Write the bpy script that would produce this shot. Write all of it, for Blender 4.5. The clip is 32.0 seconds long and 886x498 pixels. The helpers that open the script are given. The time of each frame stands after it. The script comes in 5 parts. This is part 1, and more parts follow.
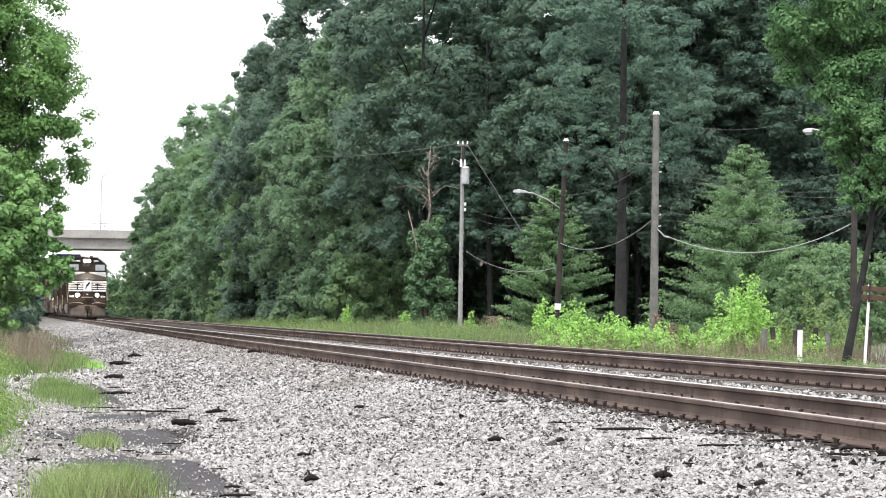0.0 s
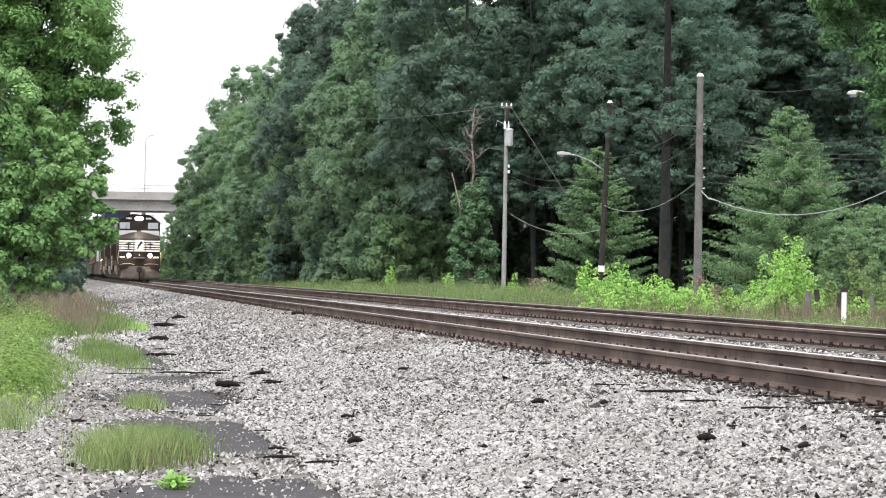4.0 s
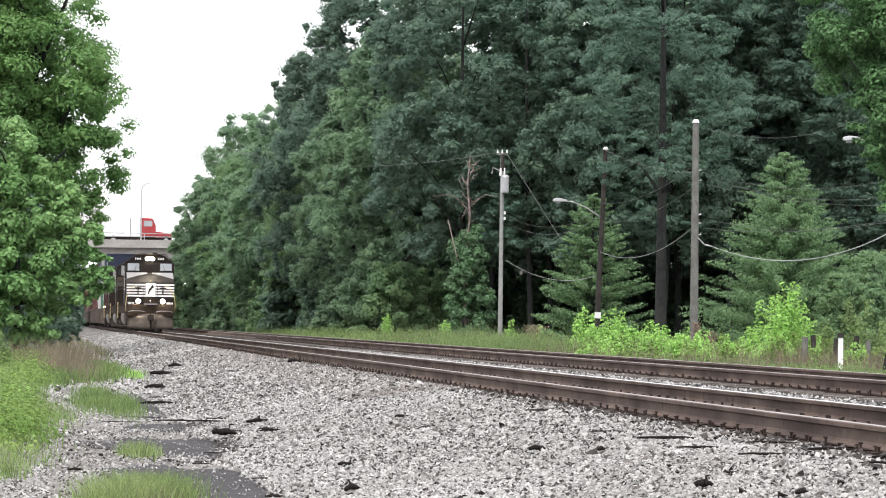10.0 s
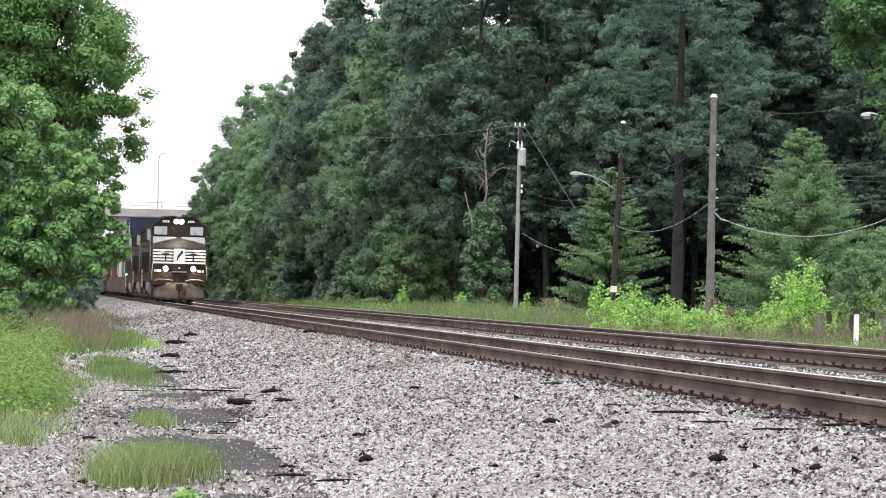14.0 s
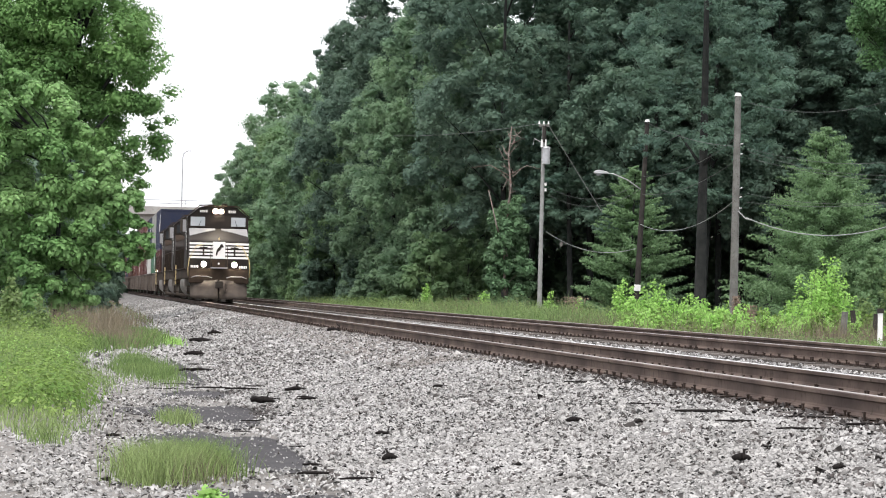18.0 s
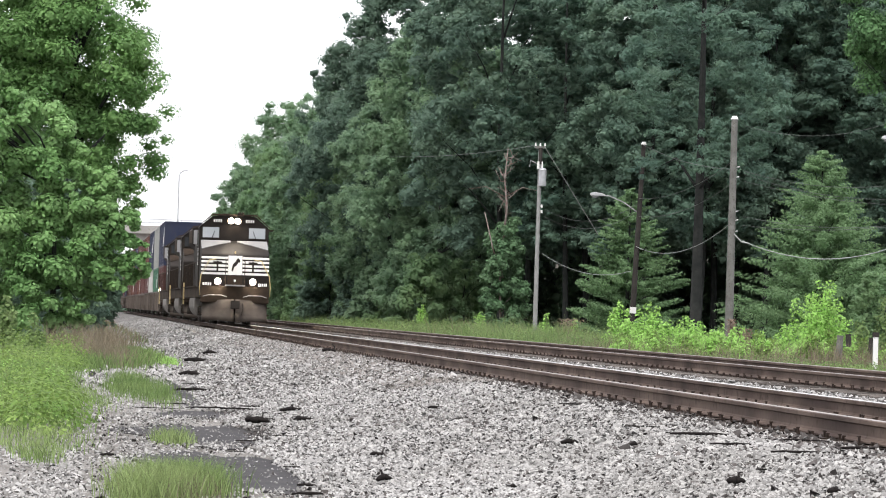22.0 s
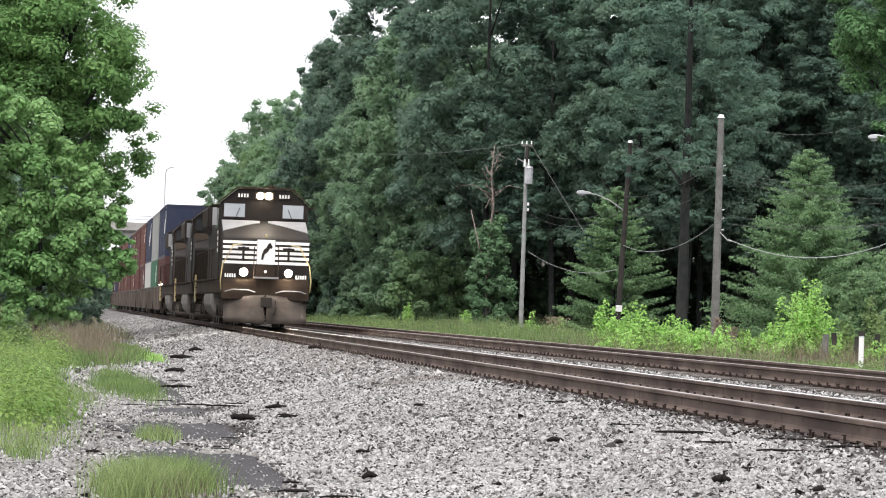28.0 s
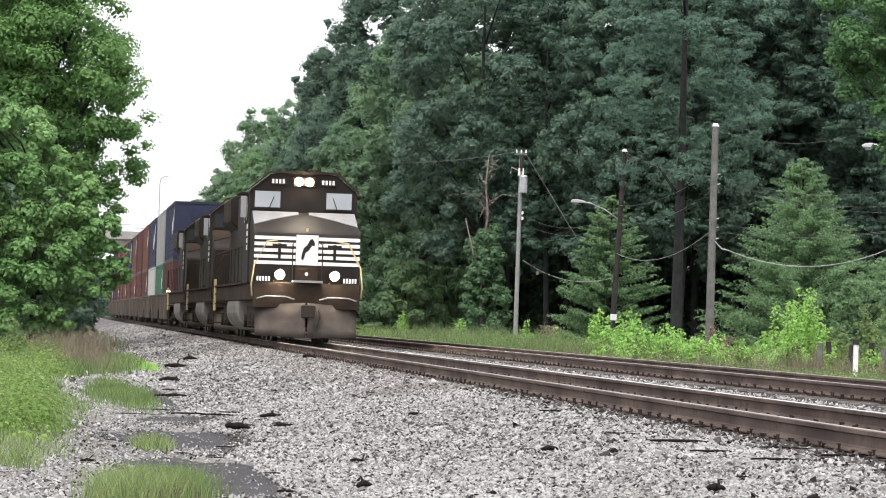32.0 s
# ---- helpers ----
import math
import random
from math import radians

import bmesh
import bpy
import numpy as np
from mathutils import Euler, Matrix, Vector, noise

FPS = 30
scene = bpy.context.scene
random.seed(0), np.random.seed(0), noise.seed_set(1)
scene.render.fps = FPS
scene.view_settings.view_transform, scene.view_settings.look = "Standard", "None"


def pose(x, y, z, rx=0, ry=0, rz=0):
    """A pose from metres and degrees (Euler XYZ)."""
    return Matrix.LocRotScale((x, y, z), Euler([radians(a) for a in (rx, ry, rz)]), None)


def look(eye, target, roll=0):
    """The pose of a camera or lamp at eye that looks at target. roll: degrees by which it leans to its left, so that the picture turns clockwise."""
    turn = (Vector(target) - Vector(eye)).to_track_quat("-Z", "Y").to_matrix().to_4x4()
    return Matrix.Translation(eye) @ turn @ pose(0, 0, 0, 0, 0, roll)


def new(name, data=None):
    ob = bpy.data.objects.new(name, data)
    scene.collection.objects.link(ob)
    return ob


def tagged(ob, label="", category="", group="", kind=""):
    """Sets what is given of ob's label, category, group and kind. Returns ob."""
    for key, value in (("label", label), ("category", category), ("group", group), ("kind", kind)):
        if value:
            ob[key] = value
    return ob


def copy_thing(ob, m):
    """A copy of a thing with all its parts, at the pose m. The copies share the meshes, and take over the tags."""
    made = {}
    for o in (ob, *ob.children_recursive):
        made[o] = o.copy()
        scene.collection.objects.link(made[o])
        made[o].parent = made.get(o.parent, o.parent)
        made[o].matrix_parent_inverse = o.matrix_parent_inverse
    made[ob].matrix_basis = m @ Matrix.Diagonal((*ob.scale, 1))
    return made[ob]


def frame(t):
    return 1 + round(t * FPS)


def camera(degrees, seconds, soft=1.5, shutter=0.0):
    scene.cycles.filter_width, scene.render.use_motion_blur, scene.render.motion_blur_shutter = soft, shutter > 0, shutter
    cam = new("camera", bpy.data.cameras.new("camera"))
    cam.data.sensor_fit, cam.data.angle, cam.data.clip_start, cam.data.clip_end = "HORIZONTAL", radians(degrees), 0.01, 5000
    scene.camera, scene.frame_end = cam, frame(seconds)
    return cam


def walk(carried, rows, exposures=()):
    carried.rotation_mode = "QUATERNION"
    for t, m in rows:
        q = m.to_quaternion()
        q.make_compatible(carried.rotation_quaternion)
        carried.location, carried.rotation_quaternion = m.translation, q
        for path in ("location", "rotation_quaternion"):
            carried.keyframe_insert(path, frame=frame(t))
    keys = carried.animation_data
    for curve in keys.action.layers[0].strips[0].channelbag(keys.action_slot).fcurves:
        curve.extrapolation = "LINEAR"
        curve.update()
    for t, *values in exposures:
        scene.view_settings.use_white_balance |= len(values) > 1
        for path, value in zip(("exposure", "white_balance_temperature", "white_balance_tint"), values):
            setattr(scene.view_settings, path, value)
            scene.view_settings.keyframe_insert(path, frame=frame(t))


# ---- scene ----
# ---- camera: hand-held long lens on one spot, small pans and tilts ----
cam = camera(15.94, 32.0, soft=1.05)
EYE = (0.0, 0.0, 1.5)
ROWS = [  # seconds, yaw, pitch, roll
    (0.0, 0.001, 1.187, -0.781), (0.5, 0.236, 1.038, -0.996), (1.0, 0.390, 0.793, -0.753),
    (1.5, 0.575, 0.797, -0.899), (2.0, 0.700, 0.805, -0.765), (2.5, 0.760, 0.656, -0.952),
    (3.0, 0.698, 0.456, -0.910), (3.5, 0.791, 0.503, -0.816), (5.5, 0.646, 0.313, -1.131),
    (6.0, 0.380, 0.262, -1.032), (6.5, 0.214, 0.433, -0.822), (7.0, 0.279, 0.591, -0.728),
    (7.5, 0.427, 0.747, -0.656), (8.0, 0.536, 0.918, -0.660), (8.5, 0.474, 0.986, -0.787),
    (9.0, 0.501, 1.171, -0.633), (9.5, 0.531, 1.376, -0.525), (10.0, 0.725, 1.340, -0.643),
    (10.5, 0.985, 1.117, -0.665), (11.0, 1.068, 0.839, -0.566), (11.5, 1.057, 0.667, -0.600),
    (12.0, 1.082, 0.778, -0.543), (12.5, 1.109, 0.872, -0.757), (13.0, 1.095, 0.963, -0.978),
    (13.5, 0.908, 1.078, -1.185), (14.0, 1.012, 0.832, -1.227), (14.5, 1.106, 0.694, -1.342),
    (16.5, 1.358, 0.466, -1.252), (17.0, 1.485, 0.568, -1.415), (17.5, 1.516, 0.581, -1.417),
    (18.0, 1.439, 0.792, -1.341), (18.5, 1.504, 1.122, -1.238), (19.0, 1.514, 1.050, -1.186),
    (19.5, 1.397, 1.106, -1.300), (20.0, 1.288, 1.002, -1.359), (20.5, 1.285, 1.027, -1.382),
    (21.0, 1.276, 1.058, -1.371), (21.5, 1.283, 1.068, -1.552), (22.0, 1.358, 1.179, -1.688),
    (22.5, 1.225, 1.164, -1.616), (23.0, 1.238, 0.985, -1.501), (23.5, 1.198, 1.069, -1.514),
    (24.0, 1.311, 1.043, -1.559), (24.5, 1.302, 1.168, -1.712), (25.0, 1.191, 1.134, -1.552),
    (25.5, 1.176, 1.169, -1.575), (27.5, 1.225, 1.125, -1.842), (28.0, 1.105, 1.145, -1.846),
    (28.5, 1.105, 1.181, -1.719), (29.0, 1.236, 1.015, -1.873), (29.5, 1.300, 0.928, -1.812),
    (30.0, 1.241, 0.880, -1.746), (30.5, 1.177, 0.852, -1.703), (31.0, 1.041, 1.059, -1.805),
    (31.5, 1.020, 1.343, -1.772), (32.0, 1.006, 1.307, -1.836),
]
EXPOSURES = [(0.0, 0.93, 6500, 14), (1.0, 0.9, 6500, 14), (3.0, 0.82, 6500, 14), (9.0, 0.73, 6500, 14), (13.0, 0.65, 6500, 14), (20.0, 0.62, 6500, 14), (32.0, 0.62, 6500, 14)]
walk(cam, [(t, pose(*EYE, 90 + p, r, y)) for t, y, p, r in ROWS], EXPOSURES)

# ---- world and sun: bright hazy overcast ----
SUN_EL, SUN_AZ = 60.0, 205.0
world = bpy.data.worlds.new("overcast_sky")
scene.world = world
world.use_nodes = True
wn = world.node_tree
sky = wn.nodes.new("ShaderNodeTexSky")
sky.sky_type = "NISHITA"
sky.sun_disc = False
sky.sun_elevation, sky.sun_rotation = radians(SUN_EL), radians(SUN_AZ)
sky.air_density, sky.dust_density, sky.ozone_density = 1.0, 1.5, 1.0
hs = wn.nodes.new("ShaderNodeHueSaturation")
hs.inputs["Saturation"].default_value = 0.35
cloud = wn.nodes.new("ShaderNodeMixRGB")  # even white cloud cover over the clear sky
cloud.inputs["Fac"].default_value = 0.85
cloud.inputs["Color2"].default_value = (9.0, 9.2, 9.5, 1)
wn.links.new(sky.outputs[0], hs.inputs["Color"])
wn.links.new(hs.outputs[0], cloud.inputs["Color1"])
wn.links.new(cloud.outputs[0], wn.nodes["Background"].inputs["Color"])
wn.nodes["Background"].inputs["Strength"].default_value = 0.125
sun = new("sun", bpy.data.lights.new("sun", "SUN"))
sun.data.energy, sun.data.angle, sun.data.color = 1.7, radians(25), (1.0, 0.96, 0.9)
sun.matrix_world = look((60 * math.sin(radians(SUN_AZ)) * math.cos(radians(SUN_EL)), 60 * math.cos(radians(SUN_AZ)) * math.cos(radians(SUN_EL)),
                         60 * math.sin(radians(SUN_EL))), (0, 0, 0))


# ---- materials ----
def mat(name, c1, c2, scale=4.0, rough=0.7, metal=0.0, bump=0.2, c3=None, fine=30.0, island=0.0, trans=0.0, spec=None,
        obj_random=0.0, bump_scale=None):
    """Two-scale noise between two colours, fine speckle towards a third, bump; island: random shade for each piece."""
    m = bpy.data.materials.new(name)
    m.use_nodes = True
    n, l = m.node_tree.nodes, m.node_tree.links
    bsdf = n["Principled BSDF"]
    tc = n.new("ShaderNodeTexCoord")
    n1 = n.new("ShaderNodeTexNoise")
    n1.inputs["Scale"].default_value, n1.inputs["Detail"].default_value = scale, 6
    n2 = n.new("ShaderNodeTexNoise")
    n2.inputs["Scale"].default_value, n2.inputs["Detail"].default_value = bump_scale or fine, 4
    l.new(tc.outputs["Object"], n1.inputs["Vector"])
    l.new(tc.outputs["Object"], n2.inputs["Vector"])
    ramp = n.new("ShaderNodeValToRGB")
    ramp.color_ramp.elements[0].position, ramp.color_ramp.elements[1].position = 0.35, 0.65
    ramp.color_ramp.elements[0].color, ramp.color_ramp.elements[1].color = (*c1, 1), (*c2, 1)
    l.new(n1.outputs["Fac"], ramp.inputs["Fac"])
    col = ramp.outputs["Color"]
    if c3:
        r2 = n.new("ShaderNodeValToRGB")
        r2.color_ramp.elements[0].position, r2.color_ramp.elements[1].position = 0.55, 0.75
        l.new(n2.outputs["Fac"], r2.inputs["Fac"])
        mx = n.new("ShaderNodeMixRGB")
        mx.inputs["Color2"].default_value = (*c3, 1)
        l.new(r2.outputs["Color"], mx.inputs["Fac"])
        l.new(col, mx.inputs["Color1"])
        col = mx.outputs["Color"]
    if island or obj_random:
        if island:
            src = n.new("ShaderNodeNewGeometry").outputs["Random Per Island"]
        else:
            src = n.new("ShaderNodeObjectInfo").outputs["Random"]
        k = island or obj_random
        mr = n.new("ShaderNodeMapRange")
        mr.inputs["To Min"].default_value, mr.inputs["To Max"].default_value = 1 - k, 1 + k
        l.new(src, mr.inputs["Value"])
        if island and obj_random:  # each plant has its own tone besides
            tone = n.new("ShaderNodeMapRange")
            tone.inputs["To Min"].default_value, tone.inputs["To Max"].default_value = 1 - obj_random, 1 + obj_random
            l.new(n.new("ShaderNodeObjectInfo").outputs["Random"], tone.inputs["Value"])
            mul = n.new("ShaderNodeMath")
            mul.operation = "MULTIPLY"
            l.new(mr.outputs[0], mul.inputs[0])
            l.new(tone.outputs[0], mul.inputs[1])
            mr = mul
        hv = n.new("ShaderNodeHueSaturation")
        l.new(mr.outputs[0], hv.inputs["Value"])
        l.new(col, hv.inputs["Color"])
        col = hv.outputs["Color"]
    l.new(col, bsdf.inputs["Base Color"])
    bsdf.inputs["Roughness"].default_value, bsdf.inputs["Metallic"].default_value = rough, metal
    bsdf.inputs["Specular IOR Level"].default_value = spec if spec is not None else (0.5 if rough < 0.6 else 0.15)
    if bump:
        b = n.new("ShaderNodeBump")
        b.inputs["Strength"].default_value, b.inputs["Distance"].default_value = bump, 0.02
        l.new(n2.outputs["Fac"], b.inputs["Height"])
        l.new(b.outputs[0], bsdf.inputs["Normal"])
    if trans:
        tr = n.new("ShaderNodeBsdfTranslucent")
        l.new(col, tr.inputs["Color"])
        ms = n.new("ShaderNodeMixShader")
        ms.inputs["Fac"].default_value = trans
        l.new(bsdf.outputs[0], ms.inputs[1])
        l.new(tr.outputs[0], ms.inputs[2])
        l.new(ms.outputs[0], n["Material Output"].inputs["Surface"])
    return m


def glow(name, color, strength):
    m = bpy.data.materials.new(name)
    m.use_nodes = True
    b = m.node_tree.nodes["Principled BSDF"]
    b.inputs["Base Color"].default_value = (*color, 1)
    b.inputs["Emission Color"].default_value = (*color, 1)
    b.inputs["Emission Strength"].default_value = strength
    return m


def paint(name, c, rough=0.5, dirt=0.75, metal=0.0):
    d = tuple(v * dirt + 0.02 for v in c)
    return mat(name, c, d, 1.3, rough, metal, 0.05, fine=9.0)


M_SOIL = mat("soil_and_grit", (0.13, 0.122, 0.11), (0.25, 0.238, 0.22), 0.6, 0.95, 0, 0.8, (0.09, 0.085, 0.075), 14)
# Near-black base: paints the shade in the gaps between the loose pale stones.
M_BALLAST_SHADE = mat("ballast_bed", (0.04, 0.037, 0.035), (0.028, 0.026, 0.024), 3.0, 0.95, 0, 1.0, (0.016, 0.015, 0.014), 16)
M_STONE_BROWN = mat("brake_dust_stained_stone", (0.25, 0.236, 0.22), (0.19, 0.176, 0.162), 0.5, 0.9, 0, 0.3, (0.12, 0.11, 0.1), 30, island=0.4)
M_STONE_DARK = mat("dark_stained_stone", (0.11, 0.1, 0.095), (0.06, 0.055, 0.052), 0.5, 0.9, 0, 0.3, (0.04, 0.036, 0.034), 30, island=0.6)
M_STONE = mat("crushed_granite", (0.360, 0.356, 0.344), (0.287, 0.283, 0.270), 0.35, 0.9, 0, 0.35, (0.17, 0.16, 0.15), 30, island=0.47)


def far_ballast():
    """Crushed stone seen from afar: cells of a stone's size, light and dark, with joints between."""
    m = mat("far_ballast", (0.5, 0.5, 0.5), (0.5, 0.5, 0.5), rough=0.95, bump=0)
    n, l = m.node_tree.nodes, m.node_tree.links
    tc = n.new("ShaderNodeTexCoord")
    cell = n.new("ShaderNodeTexVoronoi")
    cell.inputs["Scale"].default_value = 11
    wide = n.new("ShaderNodeTexNoise")
    wide.inputs["Scale"].default_value, wide.inputs["Detail"].default_value = 0.16, 8
    for node in (cell, wide):
        l.new(tc.outputs["Object"], node.inputs["Vector"])
    shade = n.new("ShaderNodeValToRGB")
    shade.color_ramp.elements[0].color, shade.color_ramp.elements[1].color = (0.07, 0.066, 0.06, 1), (0.36, 0.352, 0.335, 1)
    l.new(cell.outputs["Color"], shade.inputs["Fac"])
    tone = n.new("ShaderNodeMapRange")
    tone.inputs["From Min"].default_value, tone.inputs["From Max"].default_value = 0.3, 0.7
    tone.inputs["To Min"].default_value, tone.inputs["To Max"].default_value = 0.45, 1.05
    l.new(wide.outputs["Fac"], tone.inputs["Value"])
    hv = n.new("ShaderNodeHueSaturation")
    l.new(shade.outputs["Color"], hv.inputs["Color"])
    l.new(tone.outputs[0], hv.inputs["Value"])
    l.new(hv.outputs["Color"], n["Principled BSDF"].inputs["Base Color"])
    b = n.new("ShaderNodeBump")
    b.inputs["Strength"].default_value, b.inputs["Distance"].default_value = 1.0, 0.05
    b.invert = True
    l.new(cell.outputs["Distance"], b.inputs["Height"])
    l.new(b.outputs[0], n["Principled BSDF"].inputs["Normal"])
    return m


M_BALLAST_FAR = far_ballast()
M_MUD = mat("wet_grey_silt", (0.039, 0.037, 0.039), (0.056, 0.054, 0.055), 2.0, 0.8, 0, 0.3, (0.022, 0.021, 0.022), 14, spec=0.12)
M_DARKWOOD = mat("blackened_wood", (0.012, 0.01, 0.01), (0.024, 0.021, 0.019), 6, 0.9, 0, 0.5, spec=0.15)
M_RAIL = mat("rusty_rail_web", (0.059, 0.042, 0.036), (0.136, 0.101, 0.082), 0.9, 0.8, 0.1, 0.2, (0.05, 0.035, 0.028), 9)
# Polished steel, whitened further to paint in the headlight reflection on one rail.
M_RAILTOP = mat("polished_rail_head_glint", (0.85, 0.84, 0.83), (0.72, 0.71, 0.7), 2.0, 0.38, 0.9, 0.03)
M_RAILTOP2 = mat("dull_rail_head", (0.41, 0.375, 0.355), (0.285, 0.255, 0.235), 2.0, 0.45, 0.6, 0.05)
M_TIE = mat("weathered_tie_timber", (0.065, 0.057, 0.05), (0.14, 0.126, 0.115), 3, 0.9, 0, 0.5, (0.05, 0.045, 0.04), 18, obj_random=0.35)
M_SPIKE = mat("rusty_iron", (0.03, 0.022, 0.018), (0.055, 0.038, 0.03), 8, 0.8, 0.1, 0.2, spec=0.2)
M_BARK = mat("bark", (0.02, 0.022, 0.021), (0.037, 0.039, 0.036), 3, 0.95, 0, 0.8, (0.024, 0.025, 0.024), 14)
M_DEAD = mat("bare_dead_wood", (0.302, 0.270, 0.247), (0.173, 0.117, 0.098), 3, 0.9, 0, 0.5)
M_POLE = mat("weathered_pole_wood", (0.180, 0.182, 0.169), (0.117, 0.118, 0.108), 2, 0.9, 0, 0.5, (0.07, 0.06, 0.05), 12)
M_DARKPOLE = mat("creosoted_pole_wood", (0.055, 0.05, 0.045), (0.033, 0.031, 0.028), 2, 0.9, 0, 0.5)
M_GREYPOLE = mat("pale_grey_pole", (0.3, 0.31, 0.3), (0.23, 0.235, 0.225), 2, 0.8, 0, 0.3)


def leaf(name, c1, c2, k=0.4, trans=0.42, tree=0.0):
    return mat(name, c1, c2, 0.5, 0.55, 0, 0, island=k, trans=trans, spec=0.18, obj_random=tree)


M_LEAF = leaf("forest_leaves", (0.185, 0.293, 0.187), (0.257, 0.380, 0.225), 0.11, 0.56, tree=0.1)
M_LEAF_B = leaf("forest_leaves_cool", (0.139, 0.222, 0.170), (0.191, 0.284, 0.202), 0.11, 0.56, tree=0.1)
M_LEAF_Y = leaf("forest_leaves_warm", (0.229, 0.345, 0.168), (0.190, 0.316, 0.173), 0.12, 0.56, tree=0.1)
M_NEEDLE = leaf("pine_needles", (0.117, 0.200, 0.156), (0.165, 0.261, 0.186), 0.11, 0.56, tree=0.1)
M_CYPRESS = leaf("feathery_cypress", (0.15, 0.255, 0.125), (0.192, 0.308, 0.152), 0.2)
M_OAK = leaf("oak_leaves", (0.135, 0.270, 0.092), (0.196, 0.350, 0.118), 0.2)
M_BUSH = leaf("sycamore_leaves", (0.165, 0.318, 0.113), (0.267, 0.439, 0.176), 0.36)
M_BUSH2 = leaf("street_tree_leaves", (0.102, 0.215, 0.090), (0.151, 0.286, 0.121), 0.35)
M_IVY = leaf("ivy_leaves", (0.105, 0.198, 0.099), (0.147, 0.247, 0.129), 0.4)
M_SAPLING = leaf("young_bright_leaves", (0.276, 0.493, 0.123), (0.376, 0.614, 0.179), 0.3, 0.45)
M_GRASS = leaf("green_grass", (0.152, 0.242, 0.075), (0.262, 0.335, 0.14), 0.5)
M_WEED = leaf("tall_weeds", (0.15, 0.235, 0.085), (0.23, 0.31, 0.13), 0.4)
M_PINKDRY = leaf("dead_reddish_stalks", (0.26, 0.195, 0.15), (0.2, 0.155, 0.115), 0.35, 0.2)
M_BANK = leaf("bank_weed_leaves", (0.116, 0.191, 0.063), (0.198, 0.279, 0.100), 0.4)
M_LUSH = leaf("lush_weed_leaves", (0.13, 0.235, 0.056), (0.24, 0.345, 0.095), 0.4)
M_STRAW = leaf("dry_weed_stalks", (0.235, 0.198, 0.138), (0.165, 0.142, 0.1), 0.4, 0.2)
M_CONCRETE = mat("bridge_concrete", (0.42, 0.41, 0.38), (0.33, 0.32, 0.3), 0.5, 0.9, 0, 0.2, (0.24, 0.23, 0.21), 6)
M_STEEL = mat("galvanised_steel", (0.5, 0.51, 0.52), (0.4, 0.41, 0.42), 3, 0.45, 0.6, 0.05)
M_WHITE = paint("white_paint", (0.8, 0.8, 0.78), 0.5, 0.9)
M_LAMPHEAD = paint("pale_grey_lamp_paint", (0.5, 0.52, 0.53), 0.45, 0.8)
M_CABLE = mat("pale_cable", (0.36, 0.38, 0.37), (0.28, 0.3, 0.29), 2, 0.5, 0.2, 0)
M_WIRE = mat("line_wire", (0.13, 0.145, 0.135), (0.09, 0.1, 0.092), 2, 0.5, 0.1, 0)
M_BLACK = mat("black_loco_paint", (0.019, 0.0155, 0.0135), (0.03, 0.0245, 0.02), 1.3, 0.6, 0, 0.05, spec=0.14)
M_DUSTY = mat("dusty_black_paint", (0.027, 0.020, 0.015), (0.053, 0.038, 0.027), 1.1, 0.8, 0, 0.1, spec=0.1)
M_PLOW = mat("dusty_grey_plow", (0.077, 0.065, 0.055), (0.043, 0.035, 0.029), 1.6, 0.7, 0, 0.1)
M_STRIPE = paint("white_stripe_paint", (0.82, 0.81, 0.78), 0.45, 0.93)
M_YELLOW = paint("safety_handrail_paint", (0.55, 0.43, 0.2), 0.5, 0.85)
# Pale fittings, and the sky reflection painted onto the lead nose top.
M_PALE = mat("pale_panel_and_sky_sheen", (0.3, 0.3, 0.3), (0.23, 0.23, 0.225), 2, 0.5, 0, 0.05)
M_TRUCK = mat("grimy_running_gear", (0.025, 0.021, 0.018), (0.045, 0.039, 0.033), 2.5, 0.8, 0.1, 0.3)
M_TANK = mat("dusty_fuel_tank", (0.2, 0.185, 0.17), (0.13, 0.12, 0.11), 1.5, 0.6, 0, 0.1)
M_WHEEL = mat("wheel_steel", (0.060, 0.050, 0.043), (0.100, 0.090, 0.080), 3, 0.5, 0.7, 0.1)
# Glass with the pale sky reflection put into its base colour.
M_GLASS = mat("sky_pale_window_glass", (0.3, 0.33, 0.34), (0.36, 0.38, 0.39), 1, 0.06, 0.35, 0)
# Glass without that painted sky tone, for panes turned away from the sky.
M_DARKGLASS = mat("dark_window_glass", (0.03, 0.033, 0.035), (0.04, 0.043, 0.045), 1, 0.08, 0, 0)
M_WELL = mat("well_car_paint", (0.15, 0.127, 0.11), (0.095, 0.08, 0.068), 0.9, 0.75, 0, 0.15, (0.12, 0.09, 0.07), 6, obj_random=0.3)
M_LAMP = glow("headlight_glow", (1.0, 0.88, 0.68), 110.0)
M_DITCH = glow("ditch_light_glow", (1.0, 0.88, 0.68), 700.0)
M_MARKER = glow("marker_glow", (1.0, 0.9, 0.75), 8.0)
M_CREAM = mat("sunlit_number_board", (0.75, 0.73, 0.68), (0.65, 0.63, 0.6), 2, 0.5, 0, 0)


